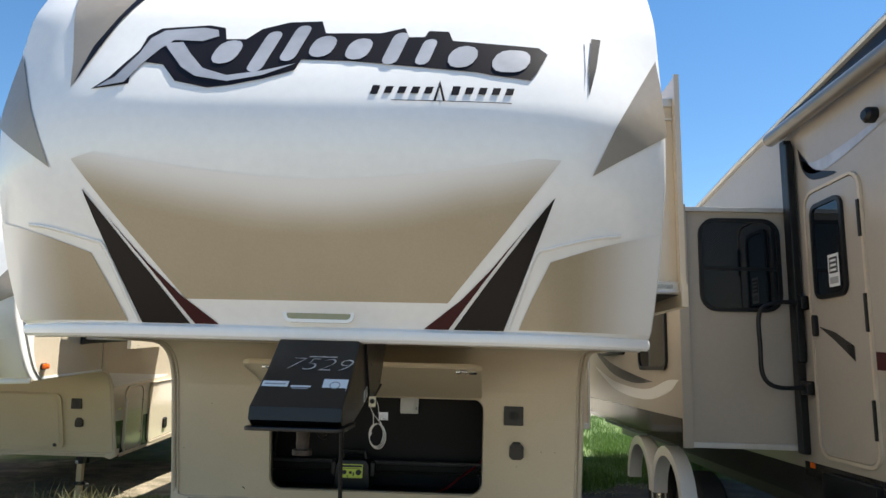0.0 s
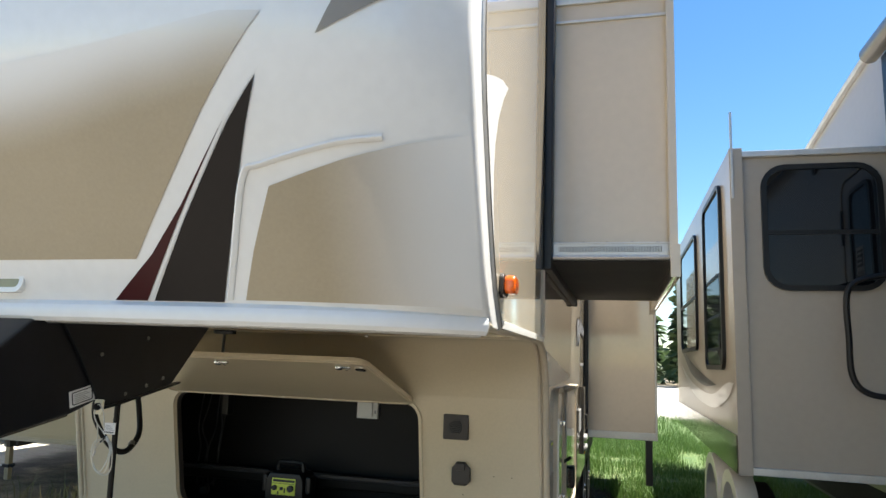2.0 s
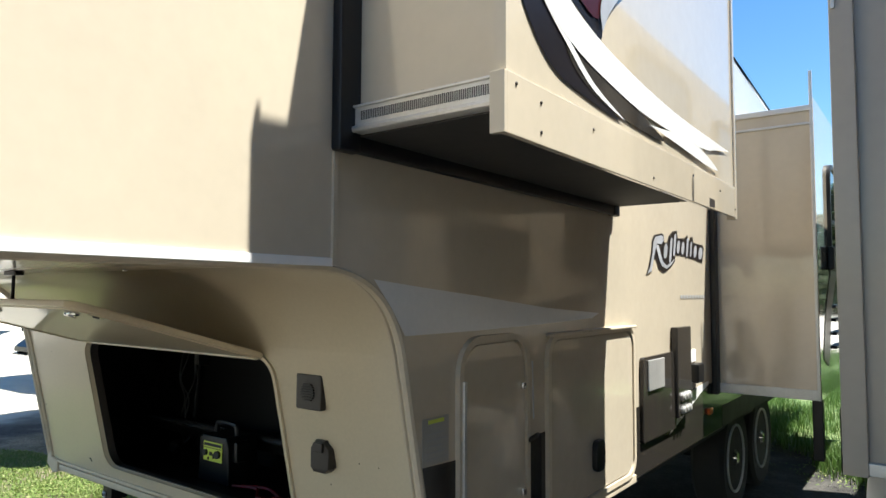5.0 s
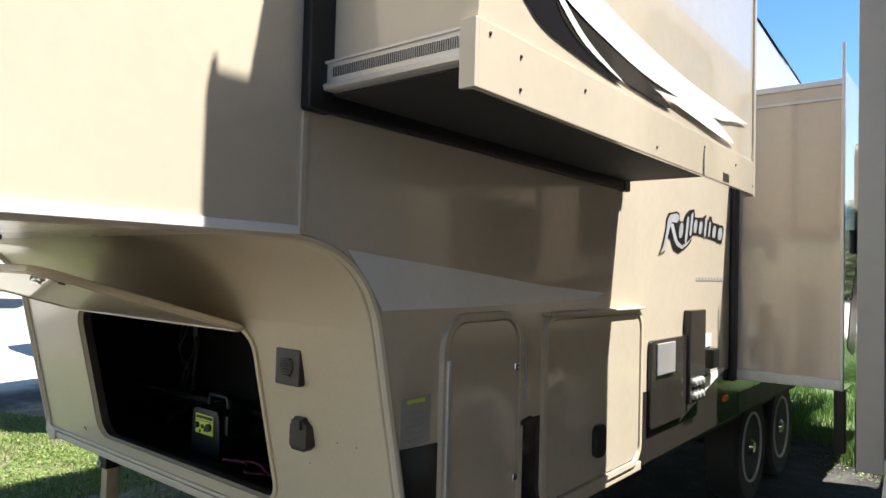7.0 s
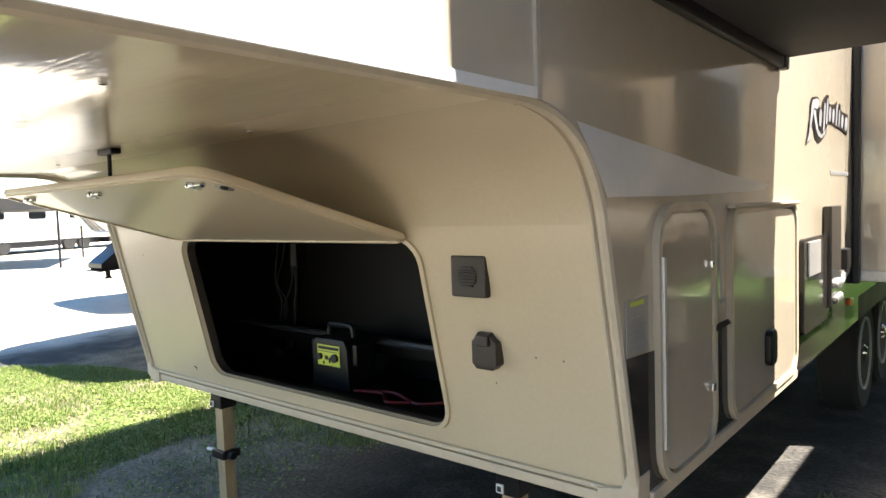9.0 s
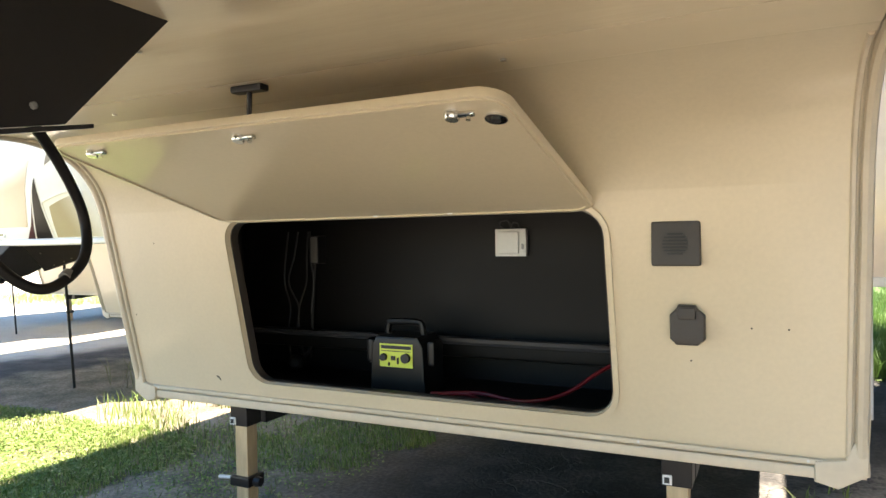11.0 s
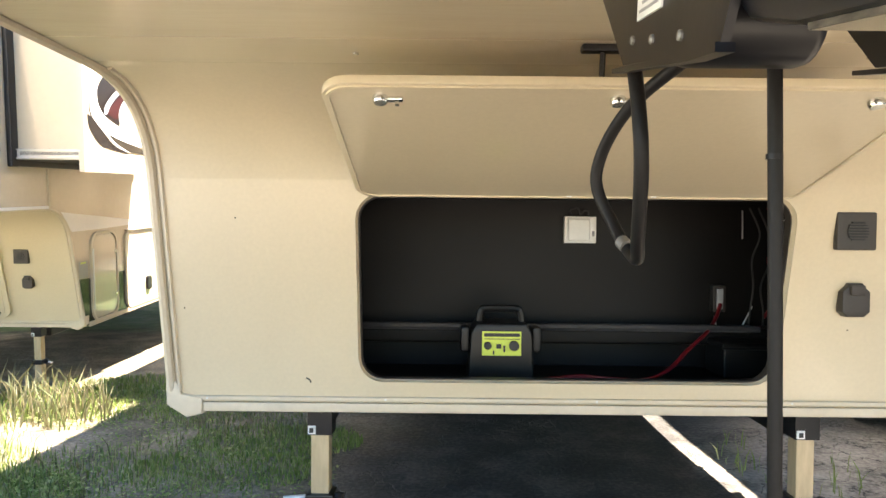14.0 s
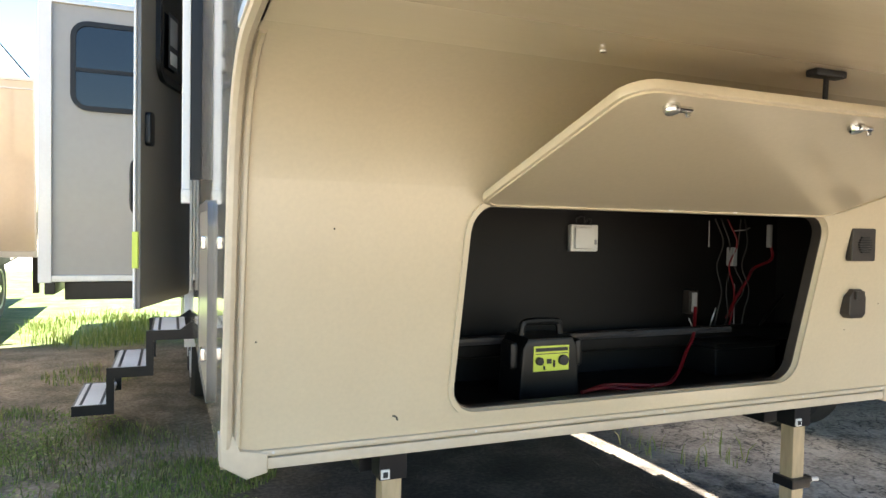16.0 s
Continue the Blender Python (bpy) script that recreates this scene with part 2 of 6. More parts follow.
def box(x0, x1, y0, y1, z0, z1, bevel=0.0, bm=None, seg=2):
    bm = bm or bmesh.new()
    r = bmesh.ops.create_cube(bm, size=1, matrix=Matrix.LocRotScale(((x0 + x1) / 2, (y0 + y1) / 2, (z0 + z1) / 2), None, (abs(x1 - x0), abs(y1 - y0), abs(z1 - z0))))
    if bevel:
        es = {e for v in r["verts"] for e in v.link_edges}
        bmesh.ops.bevel(bm, geom=list(es), offset=bevel, segments=seg, affect="EDGES", profile=0.5)
    return bm


def axis_point(axis, a, b, c):
    return {"x": (c, a, b), "y": (a, c, b), "z": (a, b, c)}[axis]


def prism(poly, axis, c0, c1, bevel=0.0, bm=None):
    """A flat outline, (a, b) across the axis, made solid from c0 to c1 along it."""
    bm = bm or bmesh.new()
    lo = [bm.verts.new(axis_point(axis, a, b, c0)) for a, b in poly]
    hi = [bm.verts.new(axis_point(axis, a, b, c1)) for a, b in poly]
    k = len(poly)
    f0, f1 = bm.faces.new(lo), bm.faces.new(hi[::-1])
    for i in range(k):
        bm.faces.new((lo[i], hi[i], hi[(i + 1) % k], lo[(i + 1) % k]))
    bm.normal_update()
    if bevel:
        bmesh.ops.bevel(bm, geom=[e for e in set(f0.edges) | set(f1.edges)], offset=bevel, segments=2, affect="EDGES", profile=0.5)
    bmesh.ops.triangulate(bm, faces=[f for f in bm.faces if len(f.verts) > 4])
    return bm


def rrect(a0, a1, b0, b1, r, n=5):
    out = []
    for ca, cb, s in ((a1 - r, b1 - r, 0), (a0 + r, b1 - r, 90), (a0 + r, b0 + r, 180), (a1 - r, b0 + r, 270)):
        for i in range(n + 1):
            t = radians(s + 90 * i / n)
            out.append((ca + r * math.cos(t), cb + r * math.sin(t)))
    return out


def ring(a0, a1, b0, b1, r, w, axis, c0, c1, n=5):
    """A rounded frame of width w round an opening."""
    bm = bmesh.new()
    inner, outer = rrect(a0, a1, b0, b1, r, n), rrect(a0 - w, a1 + w, b0 - w, b1 + w, r + w, n)
    v = [[bm.verts.new(axis_point(axis, a, b, c)) for a, b in loop] for loop, c in ((inner, c0), (outer, c0), (outer, c1), (inner, c1))]
    k = len(inner)
    for j in range(4):
        for i in range(k):
            bm.faces.new((v[j][i], v[j][(i + 1) % k], v[(j + 1) % 4][(i + 1) % k], v[(j + 1) % 4][i]))
    return bm


def smooth_line(pts, n=8):
    """A Catmull-Rom curve through the points."""
    p = [Vector(q) for q in pts]
    if len(p) < 3:
        return p
    p = [p[0] * 2 - p[1]] + p + [p[-1] * 2 - p[-2]]
    out = []
    for i in range(1, len(p) - 2):
        for j in range(n):
            t = j / n
            out.append(0.5 * (2 * p[i] + (p[i + 1] - p[i - 1]) * t + (2 * p[i - 1] - 5 * p[i] + 4 * p[i + 1] - p[i + 2]) * t * t + (3 * p[i] - p[i - 1] - 3 * p[i + 1] + p[i + 2]) * t ** 3))
    return out + [p[-2]]


def tube(pts, r, seg=10, bm=None, smooth=8, flat=1.0):
    bm = bm or bmesh.new()
    line = smooth_line(pts, smooth) if smooth else [Vector(q) for q in pts]
    rows, up = [], None
    for i, p in enumerate(line):
        d = (line[min(i + 1, len(line) - 1)] - line[max(i - 1, 0)]).normalized()
        if up is None:
            up = d.orthogonal().normalized() if abs(d.z) > 0.9 else d.cross(Vector((0, 0, 1))).normalized()
        up = (up - d * up.dot(d)).normalized()
        side = d.cross(up)
        rows.append([bm.verts.new(p + (up * math.cos(a) + side * math.sin(a) * flat) * r) for a in (2 * math.pi * k / seg for k in range(seg))])
    for a, b in zip(rows, rows[1:]):
        for k in range(seg):
            bm.faces.new((a[k], a[(k + 1) % seg], b[(k + 1) % seg], b[k]))
    bm.faces.new(rows[0][::-1])
    bm.faces.new(rows[-1])
    return bm


def lathe(profile, m, seg=28, bm=None):
    """Turns (radius, height) pairs about the local z of the pose m."""
    bm = bm or bmesh.new()
    rows = [[bm.verts.new(m @ Vector((r * math.cos(2 * math.pi * k / seg), r * math.sin(2 * math.pi * k / seg), h))) for k in range(seg)] for r, h in profile]
    for a, b in zip(rows, rows[1:]):
        for k in range(seg):
            bm.faces.new((a[k], a[(k + 1) % seg], b[(k + 1) % seg], b[k]))
    bm.faces.new(rows[0][::-1])
    bm.faces.new(rows[-1])
    return bm


def plate_with_hole(outer, inner, place):
    """A flat face with a hole; place maps (a, b) to a point."""
    bm = bmesh.new()
    edges = []
    for loop in (outer, inner):
        v = [bm.verts.new((a, b, 0)) for a, b in loop]
        edges += [bm.edges.new((v[i], v[(i + 1) % len(v)])) for i in range(len(v))]
    bmesh.ops.triangle_fill(bm, edges=edges, use_beauty=True, use_dissolve=False, normal=(0, 0, 1))
    for v in bm.verts:
        v.co = place(v.co.x, v.co.y)
    return bm


def decal(poly, place, step=0.06, smooth=0, bm=None):
    """A thin film cut to an outline and laid on a curved face by place(a, b)."""
    src = bmesh.new()
    pts = [(p.x, p.y) for p in smooth_line([(a, b, 0) for a, b in [*poly, poly[0]]], smooth)[:-1]] if smooth else poly
    f = src.faces.new([src.verts.new((a, b, 0)) for a, b in pts])
    src.normal_update()
    bmesh.ops.triangulate(src, faces=[f])
    for k in (0, 1):
        lo, hi = min(p[k] for p in pts), max(p[k] for p in pts)
        c = math.ceil(lo / step) * step
        while c < hi:
            bmesh.ops.bisect_plane(src, geom=src.verts[:] + src.edges[:] + src.faces[:], plane_co=(c, 0, 0) if k == 0 else (0, c, 0), plane_no=(1, 0, 0) if k == 0 else (0, 1, 0), dist=1e-5)
            c += step
    for v in src.verts:
        v.co = place(v.co.x, v.co.y)
    if bm is None:
        return src
    me = bpy.data.meshes.new("film")
    src.to_mesh(me)
    src.free()
    bm.from_mesh(me)
    bpy.data.meshes.remove(me)
    return bm


def words(name, text, size, m, material, parent, thin=0.0, slant=0.0):
    c = bpy.data.curves.new(name, "FONT")
    c.body, c.size, c.align_x, c.align_y, c.extrude, c.offset, c.shear = text, size, "CENTER", "CENTER", 0.0004, -thin, slant
    tmp = bpy.data.objects.new(name, c)
    scene.collection.objects.link(tmp)
    me = bpy.data.meshes.new_from_object(tmp.evaluated_get(bpy.context.evaluated_depsgraph_get()))
    bpy.data.objects.remove(tmp)
    me.transform(m)
    me.materials.clear()
    me.materials.append(material)
    ob = new(name, me)
    ob.parent = parent
    return ob


# ---- ground and distance ----
def ground():
    m = bpy.data.materials.new("worn_lot_ground")
    m.use_nodes = True
    n, l = m.node_tree.nodes, m.node_tree.links
    b = n["Principled BSDF"]
    tc = n.new("ShaderNodeTexCoord")
    sep = n.new("ShaderNodeSeparateXYZ")
    l.new(tc.outputs["Object"], sep.inputs[0])

    def tex(kind, scale, detail=6):
        t = n.new(kind)
        t.inputs["Scale"].default_value = scale
        if kind.endswith("Noise"):
            t.inputs["Detail"].default_value = detail
        l.new(tc.outputs["Object"], t.inputs["Vector"])
        return t

    def math_(op, a, c, d=None):
        k = n.new("ShaderNodeMath")
        k.operation, k.use_clamp = op, op == "MULTIPLY"
        for i, v in enumerate((a, c, d)):
            if v is None:
                continue
            if isinstance(v, (int, float)):
                k.inputs[i].default_value = v
            else:
                l.new(v, k.inputs[i])
        return k.outputs[0]

    def ramp(fac, stops):
        r = n.new("ShaderNodeValToRGB")
        r.color_ramp.elements[0].position, r.color_ramp.elements[0].color = stops[0][0], (*stops[0][1], 1)
        r.color_ramp.elements[1].position, r.color_ramp.elements[1].color = stops[-1][0], (*stops[-1][1], 1)
        for p, c in stops[1:-1]:
            r.color_ramp.elements.new(p).color = (*c, 1)
        l.new(fac, r.inputs[0])
        return r.outputs[0]

    def mix(fac, a, c):
        k = n.new("ShaderNodeMix")
        k.data_type = "RGBA"
        l.new(fac, k.inputs[0])
        l.new(a, k.inputs[6])
        l.new(c, k.inputs[7])
        return k.outputs[2]

    def smooth(v, lo, hi):
        k = n.new("ShaderNodeMapRange")
        k.interpolation_type = "SMOOTHSTEP"
        l.new(v, k.inputs[0])
        k.inputs[1].default_value, k.inputs[2].default_value = lo, hi
        return k.outputs[0]

    big, mid, fine = tex("ShaderNodeTexNoise", 0.5), tex("ShaderNodeTexNoise", 3.5), tex("ShaderNodeTexNoise", 45, 4)
    grit = tex("ShaderNodeTexVoronoi", 70)
    crack = tex("ShaderNodeTexVoronoi", 3.4)
    warp = n.new("ShaderNodeMix")
    warp.data_type, warp.blend_type = "RGBA", "LINEAR_LIGHT"
    warp.inputs[0].default_value = 0.35
    l.new(tc.outputs["Object"], warp.inputs[6])
    l.new(mid.outputs["Color"], warp.inputs[7])
    l.new(warp.outputs[2], crack.inputs["Vector"])
    crack.feature = "DISTANCE_TO_EDGE"
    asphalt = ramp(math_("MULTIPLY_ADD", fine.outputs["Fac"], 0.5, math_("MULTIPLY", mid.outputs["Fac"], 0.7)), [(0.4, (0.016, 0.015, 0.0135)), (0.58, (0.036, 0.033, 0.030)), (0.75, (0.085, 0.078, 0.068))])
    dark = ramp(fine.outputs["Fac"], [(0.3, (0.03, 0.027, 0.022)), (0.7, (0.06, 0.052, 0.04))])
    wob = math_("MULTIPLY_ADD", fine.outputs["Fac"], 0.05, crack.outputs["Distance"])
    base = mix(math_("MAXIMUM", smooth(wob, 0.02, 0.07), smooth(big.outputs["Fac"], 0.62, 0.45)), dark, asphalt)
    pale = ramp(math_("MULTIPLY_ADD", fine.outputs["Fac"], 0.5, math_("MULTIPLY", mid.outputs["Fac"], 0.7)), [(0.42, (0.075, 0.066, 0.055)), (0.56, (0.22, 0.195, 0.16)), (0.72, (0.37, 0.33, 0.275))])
    soil = ramp(math_("MULTIPLY_ADD", fine.outputs["Fac"], 0.5, math_("MULTIPLY", mid.outputs["Fac"], 0.6)), [(0.35, (0.06, 0.054, 0.028)), (0.52, (0.15, 0.125, 0.082)), (0.72, (0.32, 0.265, 0.195))])
    gravel = ramp(math_("MULTIPLY_ADD", grit.outputs["Distance"], 0.6, math_("MULTIPLY", mid.outputs["Fac"], 0.5)), [(0.3, (0.34, 0.31, 0.26)), (0.6, (0.50, 0.46, 0.39))])
    x, y = sep.outputs[0], sep.outputs[1]
    edge = math_("MULTIPLY_ADD", big.outputs["Fac"], 2.4, math_("MULTIPLY_ADD", mid.outputs["Fac"], 0.8, -1.6))
    xs, ys = math_("ADD", x, edge), math_("ADD", y, edge)
    # soil and grass: the strip beside the trailer, and behind the row
    left = math_("MULTIPLY", math_("MULTIPLY", smooth(xs, -1.0, -1.7), smooth(xs, -6.2, -5.6)), math_("MULTIPLY", smooth(ys, 2.6, 3.0), smooth(ys, 10.6, 9.8)))
    rear = math_("MULTIPLY", math_("MULTIPLY", smooth(ys, 9.7, 10.6), smooth(ys, 23.5, 22.5)), smooth(xs, -9, -8))
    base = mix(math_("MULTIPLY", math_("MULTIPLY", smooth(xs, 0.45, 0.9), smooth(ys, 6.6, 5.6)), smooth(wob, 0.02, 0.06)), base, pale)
    # unseen ground in front, set paler to bounce light up onto cap and lid
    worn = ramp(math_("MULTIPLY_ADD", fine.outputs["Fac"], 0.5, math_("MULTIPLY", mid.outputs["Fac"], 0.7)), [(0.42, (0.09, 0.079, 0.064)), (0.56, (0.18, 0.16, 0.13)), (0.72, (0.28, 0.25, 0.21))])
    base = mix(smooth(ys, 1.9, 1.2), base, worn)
    col = mix(left, base, soil)
    turf = ramp(math_("MULTIPLY_ADD", fine.outputs["Fac"], 0.5, math_("MULTIPLY", mid.outputs["Fac"], 0.6)), [(0.35, (0.035, 0.07, 0.015)), (0.55, (0.09, 0.15, 0.04)), (0.74, (0.22, 0.21, 0.11))])
    col = mix(rear, col, turf)
    lot = math_("MAXIMUM", math_("MULTIPLY", smooth(xs, -6.5, -7.3), smooth(ys, -1.0, 1.0)), math_("MULTIPLY", smooth(ys, 22.5, 23.5), smooth(ys, 62, 58)))
    col = mix(lot, col, gravel)
    col = mix(smooth(ys, 60, 66), col, soil)
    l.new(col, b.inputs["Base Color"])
    b.inputs["Roughness"].default_value = 0.92
    bp = n.new("ShaderNodeBump")
    bp.inputs["Strength"].default_value, bp.inputs["Distance"].default_value = 0.6, 0.015
    l.new(math_("ADD", math_("MULTIPLY", smooth(wob, 0.03, 0.06), 1.0), math_("MULTIPLY", fine.outputs["Fac"], 0.8)), bp.inputs["Height"])
    l.new(bp.outputs[0], b.inputs["Normal"])
    bm = bmesh.new()
    # one sheet, fine near the walk and coarse towards the horizon
    marks = [-3000, -600, -150, -60, -30] + [-16 + 0.4 * i for i in range(81)] + [30, 60, 150, 600, 3000]
    rows = [[bm.verts.new((px, py, noise.noise((px * 0.7, py * 0.7, 0)) * 0.03 + noise.noise((px * 2.3, py * 2.3, 4)) * 0.012 if abs(px) < 17 and abs(py) < 17 else 0)) for px in marks] for py in marks]
    for a, c in zip(rows, rows[1:]):
        for i in range(len(marks) - 1):
            bm.faces.new((a[i], a[i + 1], c[i + 1], c[i]))
    tagged(part("ground", bm, m), "cracked grey asphalt lot with dirt, pale gravel and grass", "ground", kind="structure")


ground()


def blades(name, spots, label, seed, material=None):
    """Grass: tapered, bent blades in the given ovals (x, y, half width, half depth, count, height)."""
    rng = np.random.default_rng(seed)
    verts, faces = [], []
    for cx, cy, rx, ry, count, h in spots:
        for _ in range(count):
            a, q = rng.uniform(0, 6.283), math.sqrt(rng.uniform(0, 1))
            x, y = cx + rx * q * math.cos(a), cy + ry * q * math.sin(a)
            if noise.noise((x * 1.6, y * 1.6, 7)) < rng.uniform(-0.45, 0.15):
                continue
            hh, t, w = h * rng.uniform(0.35, 1.25), rng.uniform(0, 6.283), rng.uniform(0.0014, 0.0034) * (1 + h * 4)
            dx, dy, lean = math.cos(t), math.sin(t), rng.uniform(0.1, 0.7) * hh
            s = rng.uniform(0, 6.283)
            ex, ey = math.cos(s) * w, math.sin(s) * w
            i = len(verts)
            verts += [(x - ex, y - ey, -0.03), (x + ex, y + ey, -0.03), (x - ex * 0.8 + dx * lean * 0.35, y - ey * 0.8 + dy * lean * 0.35, hh * 0.6),
                      (x + ex * 0.8 + dx * lean * 0.35, y + ey * 0.8 + dy * lean * 0.35, hh * 0.6), (x + dx * lean, y + dy * lean, hh)]
            faces += [(i, i + 1, i + 3, i + 2), (i + 2, i + 3, i + 4)]
    me = bpy.data.meshes.new(name)
    me.from_pydata(verts, [], faces)
    me.materials.append(material or GRASS)
    tagged(new(name, me), label, "grass", kind="stuff")


blades("grass", [(-4.35, 4.2, 1.9, 1.3, 50000, 0.042), (-3.2, 5.0, 0.7, 0.5, 6000, 0.04), (-2.5, 4.9, 0.9, 0.8, 2200, 0.035), (-3.45, 5.75, 0.5, 0.35, 300, 0.15), (-2.1, 4.6, 0.5, 0.6, 1100, 0.035), (-2.7, 5.7, 0.9, 0.5, 2400, 0.038), (-1.85, 5.95, 0.5, 0.3, 3000, 0.04), (-2.0, 5.45, 0.5, 0.3, 3000, 0.038),
                 (-3.65, 6.75, 0.4, 0.5, 1500, 0.10), (-3.1, 7.0, 0.8, 0.7, 6000, 0.045), (-2.3, 6.6, 0.5, 0.5, 2200, 0.04), (-2.6, 3.8, 0.45, 0.4, 1500, 0.08), (0.9, 5.6, 0.3, 0.5, 250, 0.12), (-2.6, 11.2, 0.9, 1.2, 2600, 0.14), (-2.4, 8.6, 0.4, 0.4, 500, 0.07), (-13.5, 13.0, 3.0, 2.0, 9000, 0.16)],
       "patchy green grass with dry stalks on dirt", 3)


def clover(name, spots, label, seed):
    """Low broad-leaved ground cover: small tilted leaves in ovals (x, y, half width, half depth, count)."""
    rng = np.random.default_rng(seed)
    verts, faces = [], []
    for cx, cy, rx, ry, count in spots:
        for _ in range(count):
            a, q = rng.uniform(0, 6.283), math.sqrt(rng.uniform(0, 1))
            x, y = cx + rx * q * math.cos(a), cy + ry * q * math.sin(a)
            if noise.noise((x * 2.1, y * 2.1, 3)) < rng.uniform(-0.35, 0.2):
                continue
            t, w, tilt, h = rng.uniform(0, 6.283), rng.uniform(0.006, 0.014), rng.uniform(-0.6, 0.6), rng.uniform(0.008, 0.035)
            ux, uy, vx, vy = math.cos(t) * w, math.sin(t) * w, -math.sin(t) * w * 0.7, math.cos(t) * w * 0.7
            i = len(verts)
            verts += [(x - ux, y - uy, h - tilt * w), (x + vx, y + vy, h + 0.002), (x + ux, y + uy, h + tilt * w), (x - vx, y - vy, h + 0.002)]
            faces.append((i, i + 1, i + 2, i + 3))
    me = bpy.data.meshes.new(name)
    me.from_pydata(verts, [], faces)
    me.materials.append(GRASS)
    tagged(new(name, me), label, "ground cover", kind="stuff")


clover("clover", [(-4.35, 4.2, 1.9, 1.3, 40000), (-3.2, 5.0, 0.7, 0.5, 5000), (-2.4, 5.3, 1.0, 0.9, 3000), (-2.9, 6.8, 0.9, 0.7, 5000), (-2.0, 4.7, 0.6, 0.6, 1300), (1.6, 11.5, 1.5, 3.0, 9000)], "low green clover and weeds among the grass", 21)

LUSH = grass_mat("lush_grass_blades", [(0.055, 0.12, 0.02), (0.11, 0.20, 0.045), (0.08, 0.155, 0.03), (0.17, 0.25, 0.07)])
STALK = grass_mat("dry_stalks", [(0.10, 0.10, 0.045), (0.20, 0.17, 0.09), (0.08, 0.11, 0.035), (0.30, 0.25, 0.15)])
blades("grass", [(2.0, 13.2, 2.8, 3.7, 40000, 0.15), (1.5, 9.7, 0.6, 0.8, 3500, 0.18), (3.0, 18, 5, 5, 26000, 0.17)],
       "long bright green grass behind the trailers", 5, LUSH)
blades("dry_grass", [(-4.0, 6.55, 0.9, 0.35, 190, 0.30), (-3.35, 6.35, 0.35, 0.25, 260, 0.26), (-2.9, 5.9, 0.8, 0.5, 300, 0.10), (-2.1, 6.4, 0.5, 0.5, 500, 0.09), (-2.4, 5.0, 0.8, 0.6, 500, 0.07)],
       "tall dry grass stalks standing in the dirt", 11, STALK)


def conifer(x, y, h, seed):
    rng = random.Random(seed)
    t = thing("conifer_tree", (x, y, 0), "tall dark green conifer tree", "tree", "conifer trees beyond the road")
    part("trunk", lathe([(h * 0.022, -0.1), (h * 0.014, h * 0.5), (0.01, h * 0.97)], Matrix(), 8), BARK, t)
    bm = bmesh.new()
    for i in range(900):
        f = rng.random() ** 0.8
        z = h * (0.08 + 0.9 * f)
        r = h * 0.31 * (1 - f) ** 0.8 * (0.75 + 0.5 * noise.noise((math.cos(i), f * 7, seed)))
        a, q = rng.uniform(0, 6.283), rng.uniform(0.25, 1) ** 0.6
        p = Vector((math.cos(a) * r * q, math.sin(a) * r * q, z - r * q * 0.35))
        s = h * 0.04 * rng.uniform(0.6, 1.5)
        e = Euler((rng.uniform(-0.6, 0.6), rng.uniform(-0.6, 0.6), a)).to_matrix()
        v = [bm.verts.new(p + e @ Vector(c) * s) for c in ((-0.6, -0.5, 0), (0.9, -0.7, -0.25), (1.5, 0, -0.5), (0.9, 0.7, -0.25), (-0.6, 0.5, 0.1))]
        bm.faces.new(v[:3])
        bm.faces.new((v[0], v[2], v[3], v[4]))
    part("crown", bm, CROWN, t)


for i, (cx, cy, ch) in enumerate(((6.5, 58, 9.5), (8.6, 64, 8), (3.0, 66, 10.5), (11.5, 60, 7), (0.5, 62, 8.5), (-2.5, 68, 9.5), (14.5, 66, 9), (-6, 64, 7.5), (18, 62, 8), (22, 68, 10))):
    conifer(cx, cy, ch, i)


def bushes():
    rng = np.random.default_rng(8)
    verts, faces = [], []
    for _ in range(9000):
        x, y = rng.uniform(-60, 70), rng.uniform(70, 80)
        top = 3.0 + 1.6 * noise.noise((x * 0.12, 0, 3)) + noise.noise((x * 0.6, y, 3))
        z = top * rng.uniform(0.02, 1) ** 0.7
        s = rng.uniform(0.2, 0.6)
        a = rng.normal(size=(3, 3)) * s
        i = len(verts)
        verts += [(x + k[0], y + k[1], max(0, z + k[2])) for k in a]
        faces.append((i, i + 1, i + 2))
    me = bpy.data.meshes.new("hedgerow")
    me.from_pydata(verts, [], faces)
    me.materials.append(CROWN)
    tagged(new("hedgerow", me), "far hedgerow of dark green bushes", "bushes", kind="stuff")


bushes()

# ---- the fifth-wheel trailers ----
HW = 1.223
ZC, YC = [1.60, 1.66, 1.75, 2.0, 2.15, 2.33, 2.5, 2.8, 3.1, 3.4, 3.6, 3.72], [2.42, 2.385, 2.335, 2.2, 2.145, 2.125, 2.175, 2.29, 2.47, 2.77, 3.12, 3.6]
ZE, YE = [1.60, 1.64, 1.73, 1.84, 1.975, 2.15, 2.35, 2.82, 3.2, 3.5, 3.72], [2.735, 2.672, 2.614, 2.553, 2.497, 2.43, 2.414, 2.506, 2.72, 3.05, 3.6]


def soft_interp(z, zs, ys):
    """Smoothed reading of a profile."""
    return float(np.mean([np.interp(z + d, zs, ys) for d in (-0.04, -0.02, 0, 0.02, 0.04)])) if z > 1.70 else float(np.interp(z, zs, ys))


FLANGE = 0.10


def cap_y(u, z):
    c, e = soft_interp(z, ZC, YC), soft_interp(z, ZE, YE) - FLANGE
    return c + (e - c) * min(1, abs(u) / HW) ** 5


def cap_face(off):
    return lambda u, z: Vector((u, cap_y(u, z) - off, z))


def slope_y(z):
    return 4.163 - 0.22 * (z - 0.74)


